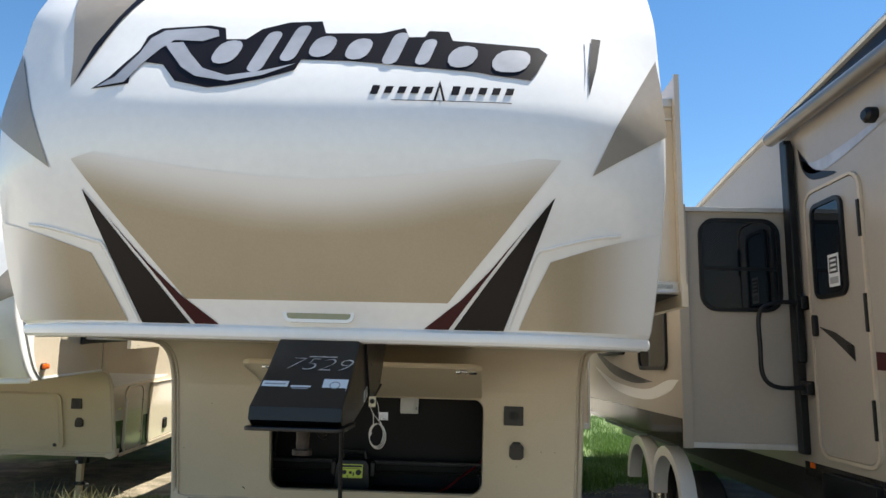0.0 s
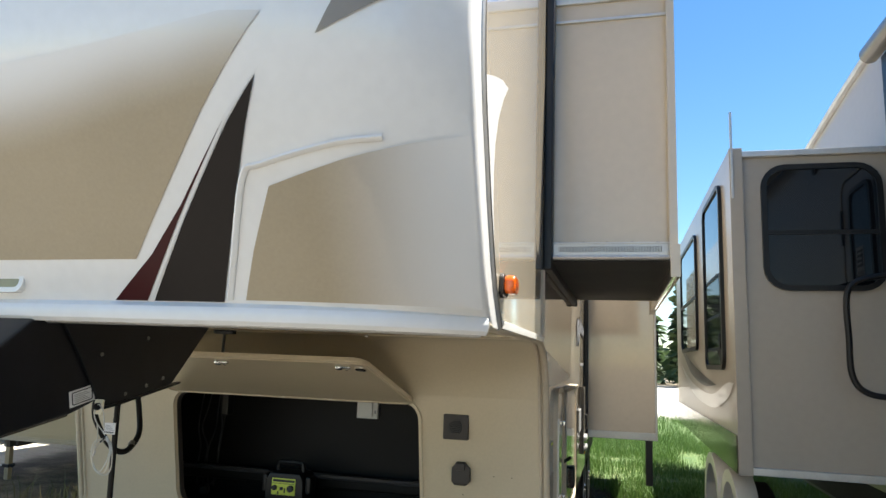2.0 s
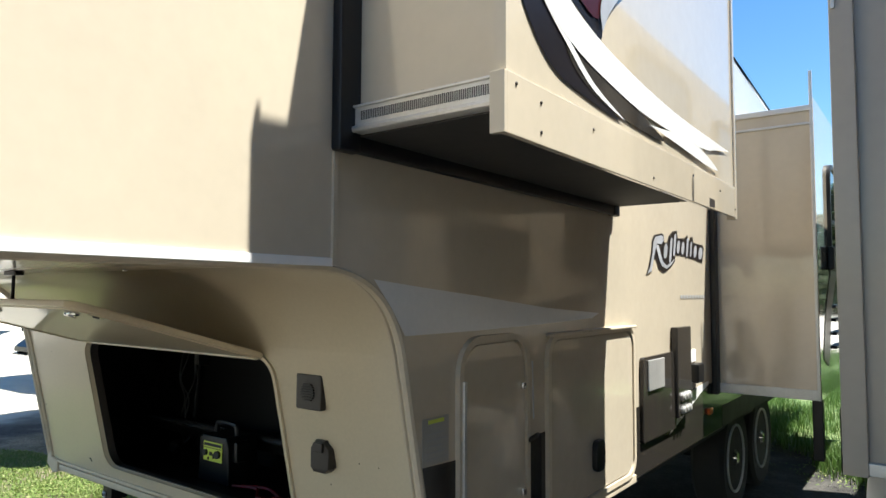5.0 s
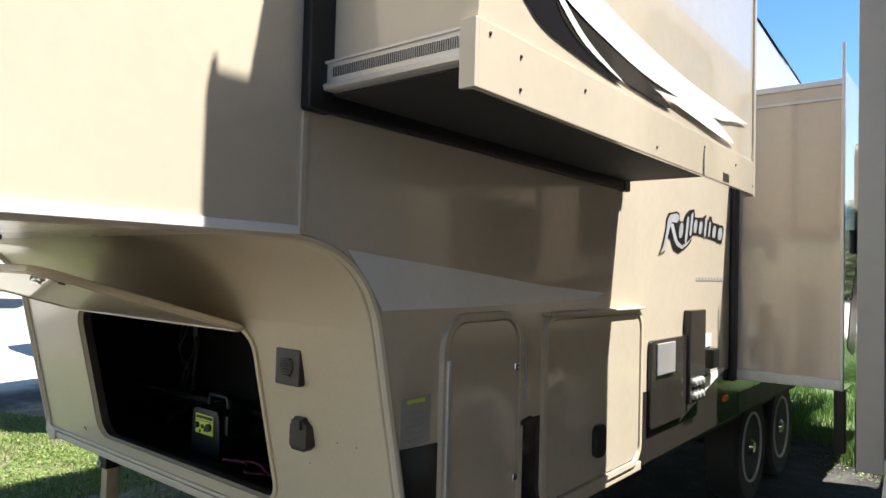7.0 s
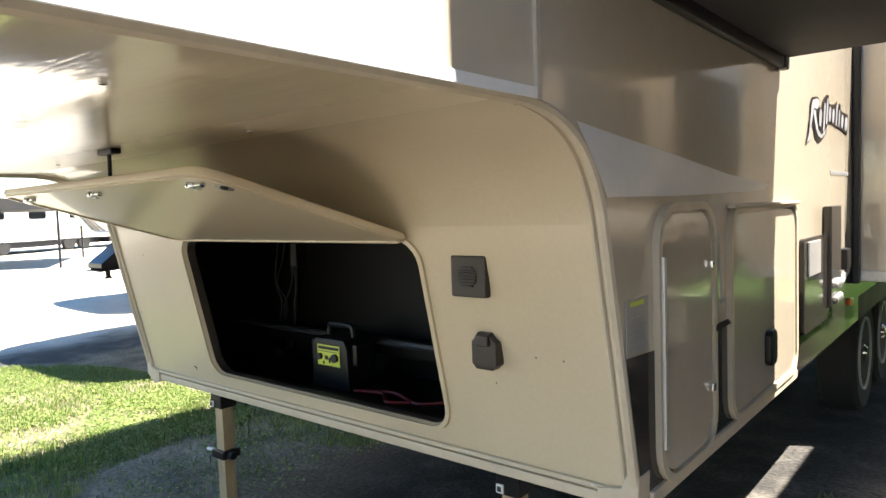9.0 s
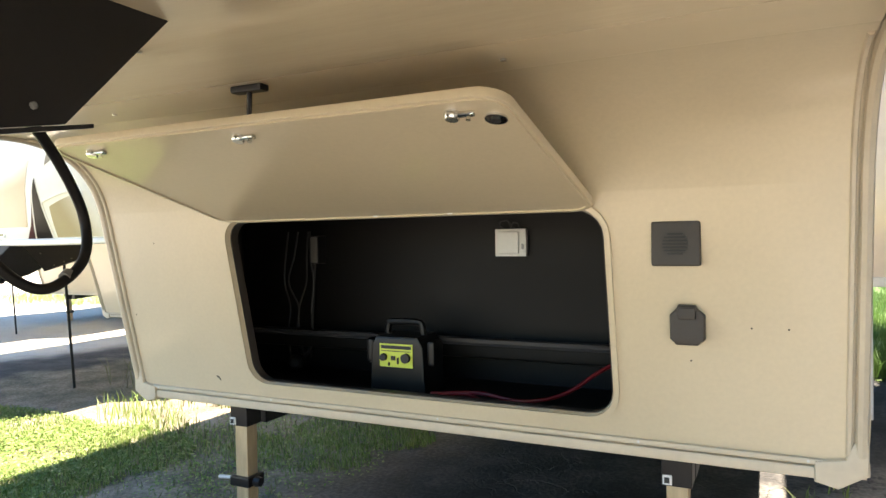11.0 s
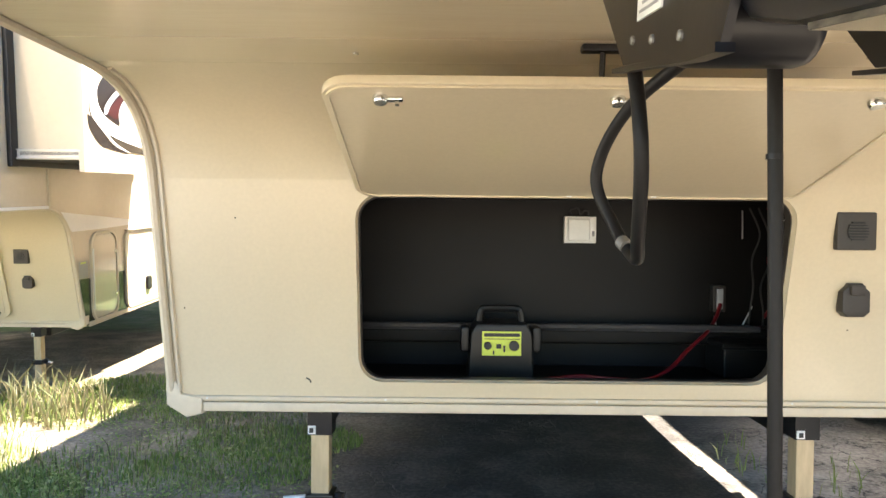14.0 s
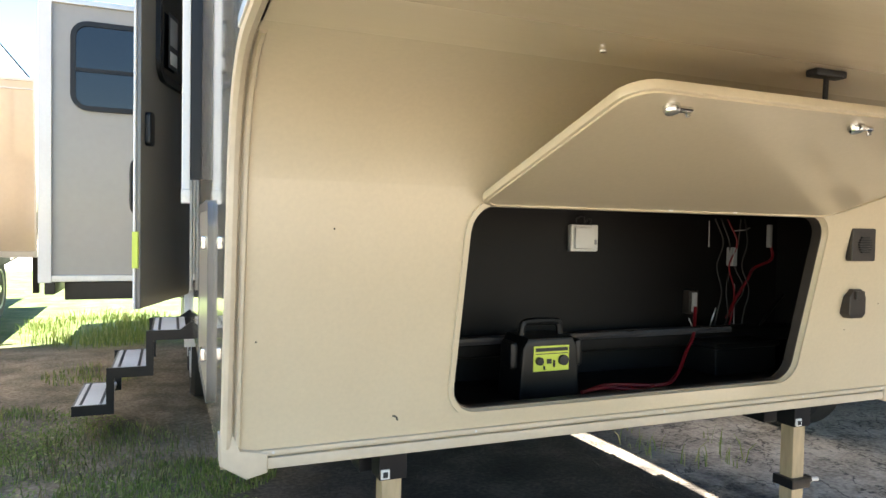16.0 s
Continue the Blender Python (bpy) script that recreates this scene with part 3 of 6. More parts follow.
def front_profile():
    pts = [(2.44, 1.605), (2.9, 1.605), (3.3, 1.605), (3.68, 1.605)]
    p0, p1, p2 = Vector((3.68, 1.605)), Vector((3.97, 1.605)), Vector((slope_y(1.36), 1.36))
    for i in range(1, 11):
        t = i / 10
        p = p0 * (1 - t) ** 2 + p1 * 2 * t * (1 - t) + p2 * t * t
        pts.append((p.x, p.y))
    return pts


def window(name, a0, a1, b0, b1, r, axis, c, out, parent, split=True):
    """A tinted window: black frame ring, pane, and the bar of the sliding half."""
    w = part(name, ring(a0, a1, b0, b1, r, 0.03, axis, c - out * 0.004, c + out * 0.022), BLACKP, parent, "black-framed dark tinted window")
    part("pane", prism(rrect(a0 - 0.004, a1 + 0.004, b0 - 0.004, b1 + 0.004, r), axis, c, c + out * 0.012), TINT, w)
    if split:
        mid = b0 + (b1 - b0) * 0.45
        part("glazing_bar", prism([(a0, mid - 0.012), (a1, mid - 0.012), (a1, mid + 0.012), (a0, mid + 0.012)], axis, c + out * 0.010, c + out * 0.02), BLACKP, w)
    return w


def wheel(parent, x, y, z, r=0.375, out=1):
    m = pose(x, y, z, 0, 90 * out, 0)
    t = part("wheel", lathe([(r * 0.6, -0.1), (r * 0.93, -0.11), (r, -0.085), (r, 0.085), (r * 0.93, 0.11), (r * 0.62, 0.10)], m, 32), TYRE, parent)
    part("rim", lathe([(r * 0.02, 0.0), (r * 0.5, 0.0), (r * 0.56, 0.06), (r * 0.605, 0.112), (r * 0.635, 0.112), (r * 0.64, -0.05), (0.02, -0.05)], m, 24), RIM, t)
    part("dish", lathe([(r * 0.03, 0.02), (r * 0.5, 0.02), (r * 0.56, 0.07), (r * 0.56, 0.0)], m, 24), TYRE, t)
    for k in range(6):
        bm = box(-0.034, 0.034, 0.03, r * 0.62, 0.065, 0.098, 0.008)
        bm.transform(m @ pose(0, 0, 0, 0, 0, 60 * k))
        part("spoke", bm, RIM, t)
    for k in range(6):
        a = 2 * math.pi * k / 6
        part("lug_nut", lathe([(0.012, 0.06), (0.012, 0.10)], m @ pose(r * 0.22 * math.cos(a), r * 0.22 * math.sin(a), 0), 6), CHROME, t)
    part("hub_cap", lathe([(r * 0.15, 0.03), (r * 0.15, 0.10), (r * 0.1, 0.12)], m, 16), CHROME, t)


def screws(pts, axis, r=0.006, h=0.004):
    bm = bmesh.new()
    turn = {"x": pose(0, 0, 0, 0, 90, 0), "-x": pose(0, 0, 0, 0, -90, 0), "-y": pose(0, 0, 0, 90, 0, 0), "-z": pose(0, 0, 0, 180, 0, 0)}[axis]
    for p in pts:
        lathe([(r, -0.002), (r, h * 0.6), (r * 0.6, h)], Matrix.Translation(p) @ turn, 8, bm)
    return bm


def hatch(name, parent, x, y0, y1, z0, z1, r, out=1, material=TAN, label=""):
    """A flush luggage door with its bead frame."""
    d = part(name, prism(rrect(y0, y1, z0, z1, r), "x", x, x + out * 0.012, 0.003), material, parent, label)
    part("door_frame", ring(y0 - 0.006, y1 + 0.006, z0 - 0.006, z1 + 0.006, r, 0.022, "x", x, x + out * 0.018), BEAD, d)
    return d


def emblem(place, parent, s, tilt=0.0, name="emblem"):
    """The maker's mark as plain shapes: a dark ribbon with a long silver sweep and a row of leaning silver lozenges."""
    out = [(-0.81, -0.15), (-0.675, -0.131), (-0.677, -0.097), (-0.646, -0.036), (-0.57, -0.048), (-0.51, -0.12), (-0.39, -0.148), (-0.309, -0.135), (-0.203, -0.108), (-0.097, -0.069), (-0.08, -0.02), (0.093, -0.025),
           (0.248, -0.04), (0.40, -0.055), (0.54, -0.068), (0.595, -0.08), (0.726, -0.095), (0.75, -0.06), (0.79, 0.024), (0.759, 0.052), (0.637, 0.06), (0.453, 0.075), (0.437, 0.119), (0.365, 0.121), (0.352, 0.092), (0.295, 0.09),
           (0.277, 0.135), (0.193, 0.108), (-0.009, 0.105), (-0.029, 0.164), (-0.148, 0.157), (-0.245, 0.122), (-0.294, 0.073), (-0.367, 0.072), (-0.382, 0.127), (-0.441, 0.139), (-0.619, 0.124), (-0.662, 0.087), (-0.673, 0.021), (-0.753, -0.10)]
    level = lambda a, b: (a * s, (b + tilt * a) * s)
    e = part(name, decal([level(a, b) for a, b in out], place(0.003), 0.05), CHARCOAL, parent, "dark ribbon-shaped emblem with silver shapes")
    sweep = [(-0.59, 0.05), (-0.55, 0.0), (-0.50, -0.06), (-0.443, -0.1), (-0.326, -0.121), (-0.206, -0.094), (-0.095, -0.04), (-0.208, -0.074), (-0.331, -0.096), (-0.422, -0.065), (-0.48, 0.0), (-0.52, 0.055)]
    part("sweep", decal([level(a, b) for a, b in sweep], place(0.006), 0.05), SILVER, e)
    blade = [(-0.79, -0.143), (-0.69, -0.125), (-0.655, -0.06), (-0.60, 0.02), (-0.555, 0.065), (-0.45, 0.06), (-0.395, 0.085), (-0.405, 0.115), (-0.46, 0.125), (-0.60, 0.112), (-0.645, 0.075), (-0.67, 0.0), (-0.73, -0.10)]
    part("blade", decal([level(a, b) for a, b in blade], place(0.006), 0.05), SILVER, e)
    for a, b, w, h in ((-0.35, 0.01, 0.09, 0.11), (-0.215, 0.015, 0.055, 0.19), (-0.11, 0.055, 0.055, 0.17), (-0.01, 0.04, 0.085, 0.10), (0.12, 0.03, 0.085, 0.10), (0.25, 0.035, 0.055, 0.15), (0.36, 0.02, 0.05, 0.12), (0.49, 0.0, 0.10, 0.10), (0.66, -0.015, 0.13, 0.10)):
        q = [(a + u + v * 0.30, b + v) for u, v in rrect(-w / 2, w / 2, -h / 2, h / 2, min(w, h) * 0.45, 3)]
        part("lozenge", decal([level(u, v) for u, v in q], place(0.006), 0.05), SILVER, e)
    return e


def swoosh(parent, x, y0, z0, k=1.0):
    """The big curved graphic on the bedroom slide: charcoal, silver, white and maroon bands."""
    film = lambda off: (lambda a, b: Vector((x + off, y0 + a * k, z0 + b * k)))
    bands = [("charcoal_field", CHARCOAL, 0.002, [(0.11, 0.37), (0.15, 0.3), (0.22, 0.25), (0.31, 0.22), (0.42, 0.19), (0.44, 0.27), (0.52, 0.37), (0.8, 0.52), (1.1, 0.61), (1.5, 0.70), (1.3, 0.75), (1.0, 0.75), (0.7, 0.70), (0.4, 0.60), (0.2, 0.49)]),
             ("charcoal_band", CHARCOAL, 0.003, [(0.0, 0.24), (0.02, 0.15), (0.14, 0.05), (0.3, 0.02), (0.55, 0.005), (0.36, 0.05), (0.22, 0.12), (0.1, 0.19)]),
             ("smoke_band", SKIRT, 0.004, [(0.2, 0.13), (0.27, 0.07), (0.41, 0.03), (0.6, 0.015), (0.9, 0.015), (0.6, 0.08), (0.32, 0.13)]),
             ("white_pinstripe", WHITE, 0.0055, [(0.115, 0.205), (0.235, 0.132), (0.375, 0.062), (0.57, 0.012), (0.36, 0.048), (0.22, 0.118), (0.1, 0.188)]),
             ("white_band", WHITE, 0.006, [(0.16, 0.50), (0.06, 0.38), (0.03, 0.28), (0.08, 0.2), (0.24, 0.13), (0.46, 0.09), (0.78, 0.06), (1.3, 0.065), (1.5, 0.092), (1.64, 0.112), (1.64, 0.12), (1.0, 0.13), (0.52, 0.17), (0.27, 0.22), (0.16, 0.28), (0.12, 0.37)]),
             ("silver_band", SILVER, 0.008, [(0.2, 0.25), (0.24, 0.33), (0.43, 0.46), (0.81, 0.62), (1.16, 0.71), (1.5, 0.72), (1.11, 0.66), (0.76, 0.57), (0.46, 0.43), (0.31, 0.33), (0.25, 0.26)]),
             ("maroon_band", MAROON, 0.005, [(0.26, 0.26), (0.30, 0.31), (0.43, 0.39), (0.66, 0.50), (0.47, 0.37), (0.40, 0.24)]),
             ("silver_band", SILVER, 0.008, [(0.42, 0.21), (0.41, 0.28), (0.48, 0.37), (0.69, 0.48), (0.96, 0.58), (1.42, 0.68), (0.96, 0.55), (0.7, 0.45), (0.56, 0.36), (0.47, 0.28)]),
             ("grey_band", GREYV, 0.007, [(0.76, 0.04), (1.08, 0.025), (1.39, 0.01), (1.5, 0.02), (1.18, 0.07)])]
    for name, material, off, pts in bands:
        part(name, decal(pts, film(off), 5, 4), material, parent)


def fifth_wheel(ox, oy, label, full=True):
    root = thing("fifth_wheel_trailer", (ox, oy, 0), label, "trailer", "fifth-wheel trailers in the row")
    # front cap
    bm = bmesh.new()
    us = [HW * math.sin(math.pi / 2 * (i / 22)) for i in range(-22, 23)]
    zs = [1.60 + 0.05 * i for i in range(43)]
    turn = ((HW + 0.0015, 0.012), (HW + 0.0025, 0.03), (HW + 0.003, FLANGE + 0.004))
    rows = []
    for z in zs:
        e = cap_y(HW, z)
        back = [(u, e + d) for u, d in turn]
        line = [(-u, y) for u, y in back[::-1]] + [(u * (1 - 0.006 / HW), cap_y(u, z)) for u in us] + back
        rows.append([bm.verts.new((u, y, z)) for u, y in line])
    for a, b in zip(rows, rows[1:]):
        for i in range(len(a) - 1):
            bm.faces.new((a[i], a[i + 1], b[i + 1], b[i]))
    cap = part("front_cap", bm, CAP, root, "rounded champagne fibreglass front cap", 60)
    for s in (1, -1):
        def f(pts):
            return [(s * a, b) for a, b in pts]
        part("charcoal_fang", decal(f([(0.812, 2.07), (0.655, 1.63), (0.476, 1.63), (0.60, 1.80), (0.742, 1.985)]), cap_face(0.003)), CHARCOAL, cap)
        part("maroon_fang", decal(f([(0.731, 1.985), (0.585, 1.80), (0.458, 1.63), (0.37, 1.63), (0.50, 1.73), (0.60, 1.83)]), cap_face(0.003)), MAROON, cap)
        part("white_pinstripe", decal(f([(0.826, 2.09), (0.742, 1.99), (0.60, 1.803), (0.470, 1.63), (0.460, 1.63), (0.588, 1.802), (0.734, 1.995)]), cap_face(0.002)), WHITE, cap)
        part("cheek_panel", decal(f([(0.808, 1.864), (0.97, 1.918), (1.10, 1.955), (1.215, 1.985), (1.215, 1.635), (0.708, 1.635), (0.75, 1.74)]), cap_face(0.003)), CHEEK, cap, "bronze tan cheek panel")
        part("cheek_moulding", tube([cap_face(0.004)(s * a, b) for a, b in ((0.67, 1.635), (0.70, 1.72), (0.755, 1.88), (0.80, 1.905), (0.95, 1.945), (1.05, 1.962))], 0.008, 8, flat=0.6), CAP, cap)
        part("temple_spike", decal(f([(0.937, 2.145), (1.02, 2.32), (1.10, 2.46), (1.205, 2.64), (1.22, 2.5), (1.225, 2.33), (1.12, 2.26)]), cap_face(0.003)), SHADOWTAN, cap)
        # right blade drawn only as its tip; the part washed out by glare is omitted
        if s > 0:
            part("blade_tip", decal(f([(0.955, 2.69), (0.99, 2.69), (0.965, 2.56), (0.93, 2.435), (0.935, 2.55)]), cap_face(0.003)), CHARCOAL, cap)
            part("blade_tip", decal(f([(0.93, 2.68), (0.942, 2.68), (0.925, 2.5), (0.92, 2.47)]), cap_face(0.003)), SILVER, cap)
            continue
        part("crown_blade", decal(f([(0.74, 2.90), (0.83, 2.66), (0.895, 2.44), (0.925, 2.56), (0.98, 2.72), (1.05, 2.95), (0.95, 3.05)]), cap_face(0.003)), SHADOWTAN, cap)
        part("crown_blade", decal(f([(0.70, 2.95), (0.80, 2.72), (0.885, 2.45), (0.86, 2.62), (0.78, 2.82), (0.74, 2.95)]), cap_face(0.005)), CHARCOAL, cap)
    part("bib_panel", decal([(-0.85, 2.17), (-0.65, 1.925), (-0.48, 1.715), (0.455, 1.72), (0.64, 1.945), (0.83, 2.19)] + [(0.83 - 0.084 * i, 2.11 + 0.10 * abs(0.99 - 0.0998 * i) ** 1.75) for i in range(1, 20)], cap_face(0.002)), BIB, cap, "bronze tan painted bib fading out upwards")
    emblem(lambda o: (lambda a, b: cap_face(o)(a, 2.575 + b)), cap, 1.0)
    mark = part("maker_mark", decal([(0.25, 2.388), (0.66, 2.383), (0.66, 2.38), (0.25, 2.385)], cap_face(0.003)), CHARCOAL, cap, "row of small dark bars")
    for i in range(11):
        a = 0.176 + i * 0.046
        if i == 5:
            part("mark_peak", decal([(a - 0.012, 2.385), (a + 0.008, 2.47), (a + 0.028, 2.385), (a + 0.02, 2.385), (a + 0.008, 2.44), (a - 0.004, 2.385)], cap_face(0.003)), CHARCOAL, mark)
            continue
        h = 0.036 if i in (0, 6) else 0.028
        part("mark_bar", decal([(a, 2.428 - h * 0.5), (a + 0.026, 2.428 - h * 0.5), (a + 0.034, 2.428 + h * 0.5), (a + 0.008, 2.428 + h * 0.5)], cap_face(0.003)), CHARCOAL, mark)
    lamp = part("marker_light", ring(-0.12, 0.11, 1.655, 1.69, 0.016, 0.012, "y", cap_y(0, 1.67) - 0.006, cap_y(0, 1.67) + 0.03), CAP, cap, "recessed clear marker light")
    part("lens", prism(rrect(-0.125, 0.115, 1.65, 1.695, 0.02), "y", cap_y(0, 1.67) - 0.003, cap_y(0, 1.67) + 0.03), OLIVE, lamp)
    # lip under the cap
    edge = [(u * 0.99, cap_y(u, 1.605) - 0.010, 1.603) for u in us[::2]]
    part("lip_moulding", tube(edge, 0.02, 10, smooth=2, flat=1.3), CAP, root, "pearl lip moulding")
    part("lip_rail", tube([(u * 0.985, y + 0.03, 1.585) for u, y, z in edge], 0.011, 8, smooth=2), ALU, root)

    # underside and lower front, one moulded skin
    prof = front_profile()
    bm, belly = bmesh.new(), bmesh.new()
    across = (-HW, -1.1, -0.8, -0.4, 0, 0.4, 0.8, 1.1, HW)
    for skin, run in ((belly, prof[:4]), (bm, prof[3:])):
        cols = [[skin.verts.new((u, max(y, cap_y(u, 1.60) + 0.004), z)) for u in across] for y, z in run]
        for a, b in zip(cols, cols[1:]):
            for i in range(8):
                skin.faces.new((a[i], a[i + 1], b[i + 1], b[i]))
    OUT = (-0.631, 0.642, 0.753, 1.322)
    O = (OUT[0] + 0.006, OUT[1] - 0.006, OUT[2] + 0.006, OUT[3] - 0.006)
    lower = plate_with_hole([(-HW, 0.66), (HW, 0.66)] + [(HW, 1.36)] + [(-HW, 1.36)], rrect(*OUT, 0.075), lambda a, b: Vector((a, slope_y(b), b)))
    me = bpy.data.meshes.new("lower")
    lower.to_mesh(me)
    lower.free()
    bm.from_mesh(me)
    bpy.data.meshes.remove(me)
    bmesh.ops.remove_doubles(bm, verts=bm.verts, dist=0.0005)
    front = part("front_panel", bm, PANEL, root, "moulded tan fibreglass nose with an open storage bay", 40)

    part("belly_skin", belly, BELLY, front, "glossy wavy tan underside of the nose")

    def on_slope(bmx):
        for v in bmx.verts:
            v.co.y += slope_y(v.co.z)
        return bmx
    part("bay_frame", on_slope(ring(*OUT, 0.075, 0.014, "y", -0.010, 0.006)), PANEL, front)
    bm = bmesh.new()
    loops = [[bm.verts.new((p, slope_y(q) + d, q)) for p, q in rrect(*rect, r)] for rect, r, d in ((OUT, 0.075, -0.004), (O, 0.068, 0.012))]
    for i in range(len(loops[0])):
        j = (i + 1) % len(loops[0])
        bm.faces.new((loops[0][i], loops[0][j], loops[1][j], loops[1][i]))
    part("bay_jamb", bm, PANEL, front)
    part("bay_gasket", on_slope(ring(O[0] + 0.002, O[1] - 0.002, O[2] + 0.002, O[3] - 0.002, 0.066, 0.010, "y", 0.010, 0.044)), BRONZESEAL, front, "brown rubber seal round the bay opening")
    # dark storage bay behind the opening
    if full:
        part("bay_back", box(-1.17, 1.19, 4.72, 4.74, 0.68, 1.36), LINING, front, "black lined storage bay")
        part("bay_floor", box(-1.17, 1.19, 4.20, 4.72, 0.68, 0.70), LINING, front)
        part("bay_top", box(-1.17, 1.19, 4.06, 4.72, 1.345, 1.36), LINING, front)
        part("bay_side", box(-1.19, -1.17, 4.20, 4.74, 0.68, 1.36), LINING, front)
        part("bay_side", box(1.19, 1.192, 4.20, 4.74, 0.68, 1.36), LINING, front)
        part("bay_ledge", box(-1.17, 1.19, 4.62, 4.72, 0.80, 0.865, 0.012), LINING, front)
        part("bay_pipe", tube([(-1.17, 4.60, 0.865), (0.80, 4.60, 0.865)], 0.016, 8, smooth=0), PIPE, front)
    part("bottom_moulding", box(-HW + 0.09, HW - 0.09, slope_y(0.66) - 0.018, slope_y(0.66) + 0.02, 0.654, 0.684, 0.006), BEAD, front)
    part("bottom_moulding", box(-HW + 0.09, HW - 0.09, slope_y(0.69) - 0.014, slope_y(0.69) + 0.01, 0.689, 0.703, 0.004), BEAD, front)
    rail = [(2.62, 1.604), (2.8, 1.605), (3.0, 1.605), (3.4, 1.606)] + prof[3:] + [(slope_y(z), z) for z in (1.2, 1.0, 0.85, 0.72)]
    for s in (1, -1):
        part("corner_moulding", tube([(s * (HW - 0.012), y - 0.002, z) for y, z in rail], 0.014, 8, smooth=2), BEAD, front)
        part("corner_moulding", tube([(s * (HW - 0.038), y - 0.003, z) for y, z in rail[5:]], 0.007, 6, smooth=2), BEAD, front)
        part("corner_cap", prism([(s * (HW - 0.11), 0.648), (s * (HW - 0.06), 0.636), (s * (HW + 0.002), 0.675), (s * (HW + 0.004), 0.745), (s * (HW - 0.028), 0.755), (s * (HW - 0.045), 0.71), (s * (HW - 0.11), 0.698)], "y", slope_y(0.68) - 0.022, slope_y(0.68) + 0.05, 0.008), BEAD, front)

    # open lid, hinged along the top of the opening
    a = Vector((0, -0.604, 0.178)).normalized() if full else Vector((0, 0.22, -1)).normalized()
    nrm = Vector((0, -a.z, a.y)).normalized() * (1 if full else -1)
    bm = prism(rrect(-0.623 if full else -0.655, 0.628 if full else 0.66, 0.0, 0.652 if full else 0.60, 0.06, 6), "z", -0.012, 0.008, 0.004)
    lid_m = Matrix(((1, 0, 0, 0), (0, a.y, -nrm.y, 4.040 if full else 4.02), (0, a.z, -nrm.z, 1.325), (0, 0, 0, 1)))
    for v in bm.verts:
        if v.co.x > 0 and full:
            v.co.x *= 1 - 0.05 * v.co.y
        v.co = lid_m @ v.co
    lid = part("bay_lid", bm, PANEL, front, "raised tan storage bay lid" if full else "closed tan storage bay lid")
    bm = ring(-0.607, 0.612, 0.018, 0.636 if full else 0.575, 0.045, 0.008, "z", -0.016, -0.010, 6)
    for v in bm.verts:
        if v.co.x > 0 and full:
            v.co.x *= 1 - 0.05 * v.co.y
        v.co = lid_m @ v.co
    part("lid_bead", bm, PANEL, lid)
    for u in (-0.49, -0.013, 0.505) if full else ():
        t = bmesh.new()
        box(u - 0.006, u + 0.032, 0.591, 0.605, -0.022, -0.012, 0.004, bm=t)
        lathe([(0.013, -0.026), (0.016, -0.02), (0.016, -0.01)], pose(u - 0.014, 0.598, 0), 12, t)
        lathe([(0.005, -0.030), (0.005, -0.024)], pose(u + 0.02, 0.598, 0), 8, t)
        t.transform(lid_m)
        part("latch", t, CHROME, lid, "chrome slam latch")
    t = bmesh.new()
    lathe([(0.022, -0.016), (0.022, -0.008)], pose(0.565, 0.562, 0), 16, t)
    t.transform(lid_m)
    lk = part("lock", t, CHROME, lid)
    t = bmesh.new()
    lathe([(0.009, -0.019), (0.009, -0.012)], pose(0.565, 0.562, 0), 12, t)
    t.transform(lid_m)
    part("lock_core", t, INK, lk)
    hold = part("lid_holder", box(-0.09, 0.0, 3.505, 3.535, 1.590, 1.606, 0.004), BLACKP, front, "black lid hold-back strut")
    part("strut", tube([(-0.045, 3.52, 1.595), (-0.049, 3.52, 1.485)], 0.006, 6, smooth=0), BLACKP, hold)
    for p in ((-0.57, 3.58, 1.600), (0.55, 3.58, 1.600), (-0.02, 3.2, 1.602), (-0.9, 3.1, 1.602), (0.9, 3.1, 1.602)):
        part("screw", screws([p], "-z", 0.007, 0.003), CHROME, front)
    part("hinge_strip", tube([(-0.60, slope_y(1.33) - 0.012, 1.331), (0.61, slope_y(1.33) - 0.012, 1.331)], 0.006, 6, smooth=0), PANEL, front)
    if full:
        for u in (-0.02, 0.22):
            part("hinge_clip", box(u - 0.008, u + 0.008, slope_y(1.322) - 0.02, slope_y(1.322) - 0.008, 1.316, 1.326, 0.002), LAMPW, front)
        for u, z in ((1.06, 1.02), (0.84, 0.93), (0.98, 1.02), (-0.98, 1.25), (-1.15, 0.98)):
            part("speck", screws([(u, slope_y(z), z)], "-y", 0.0025, 0.001), BROWNP, front)
        for u in (-1.1, -0.55, 0.1, 0.7, 1.1):
            part("moulding_screw", screws([(u, slope_y(0.69) - 0.013, 0.696)], "-y", 0.004, 0.002), ALU, front)
    # vent and power inlet beside the bay
    y = slope_y(1.227)
    vent = part("vent", box(0.757, 0.872, y - 0.016, y + 0.01, 1.172, 1.283, 0.006), BROWNP, front, "square dark brown vent")
    for i in range(7):
        h = -0.024 + 0.008 * i
        w = math.sqrt(max(0.0001, 0.03 ** 2 - h ** 2))
        part("louvre", box(0.8145 - w, 0.8145 + w, y - 0.022, y - 0.014, 1.227 + h - 0.002, 1.227 + h + 0.002), BLACKP, vent)
    y = slope_y(1.025)
    inlet = part("power_inlet", prism([(0.795, 0.99), (0.81, 0.975), (0.86, 0.975), (0.877, 0.99), (0.877, 1.05), (0.86, 1.065), (0.855, 1.075), (0.815, 1.075), (0.81, 1.065), (0.795, 1.05)], "y", y - 0.03, y + 0.01, 0.006), BROWNP, front, "dark brown round-cornered power inlet cover")
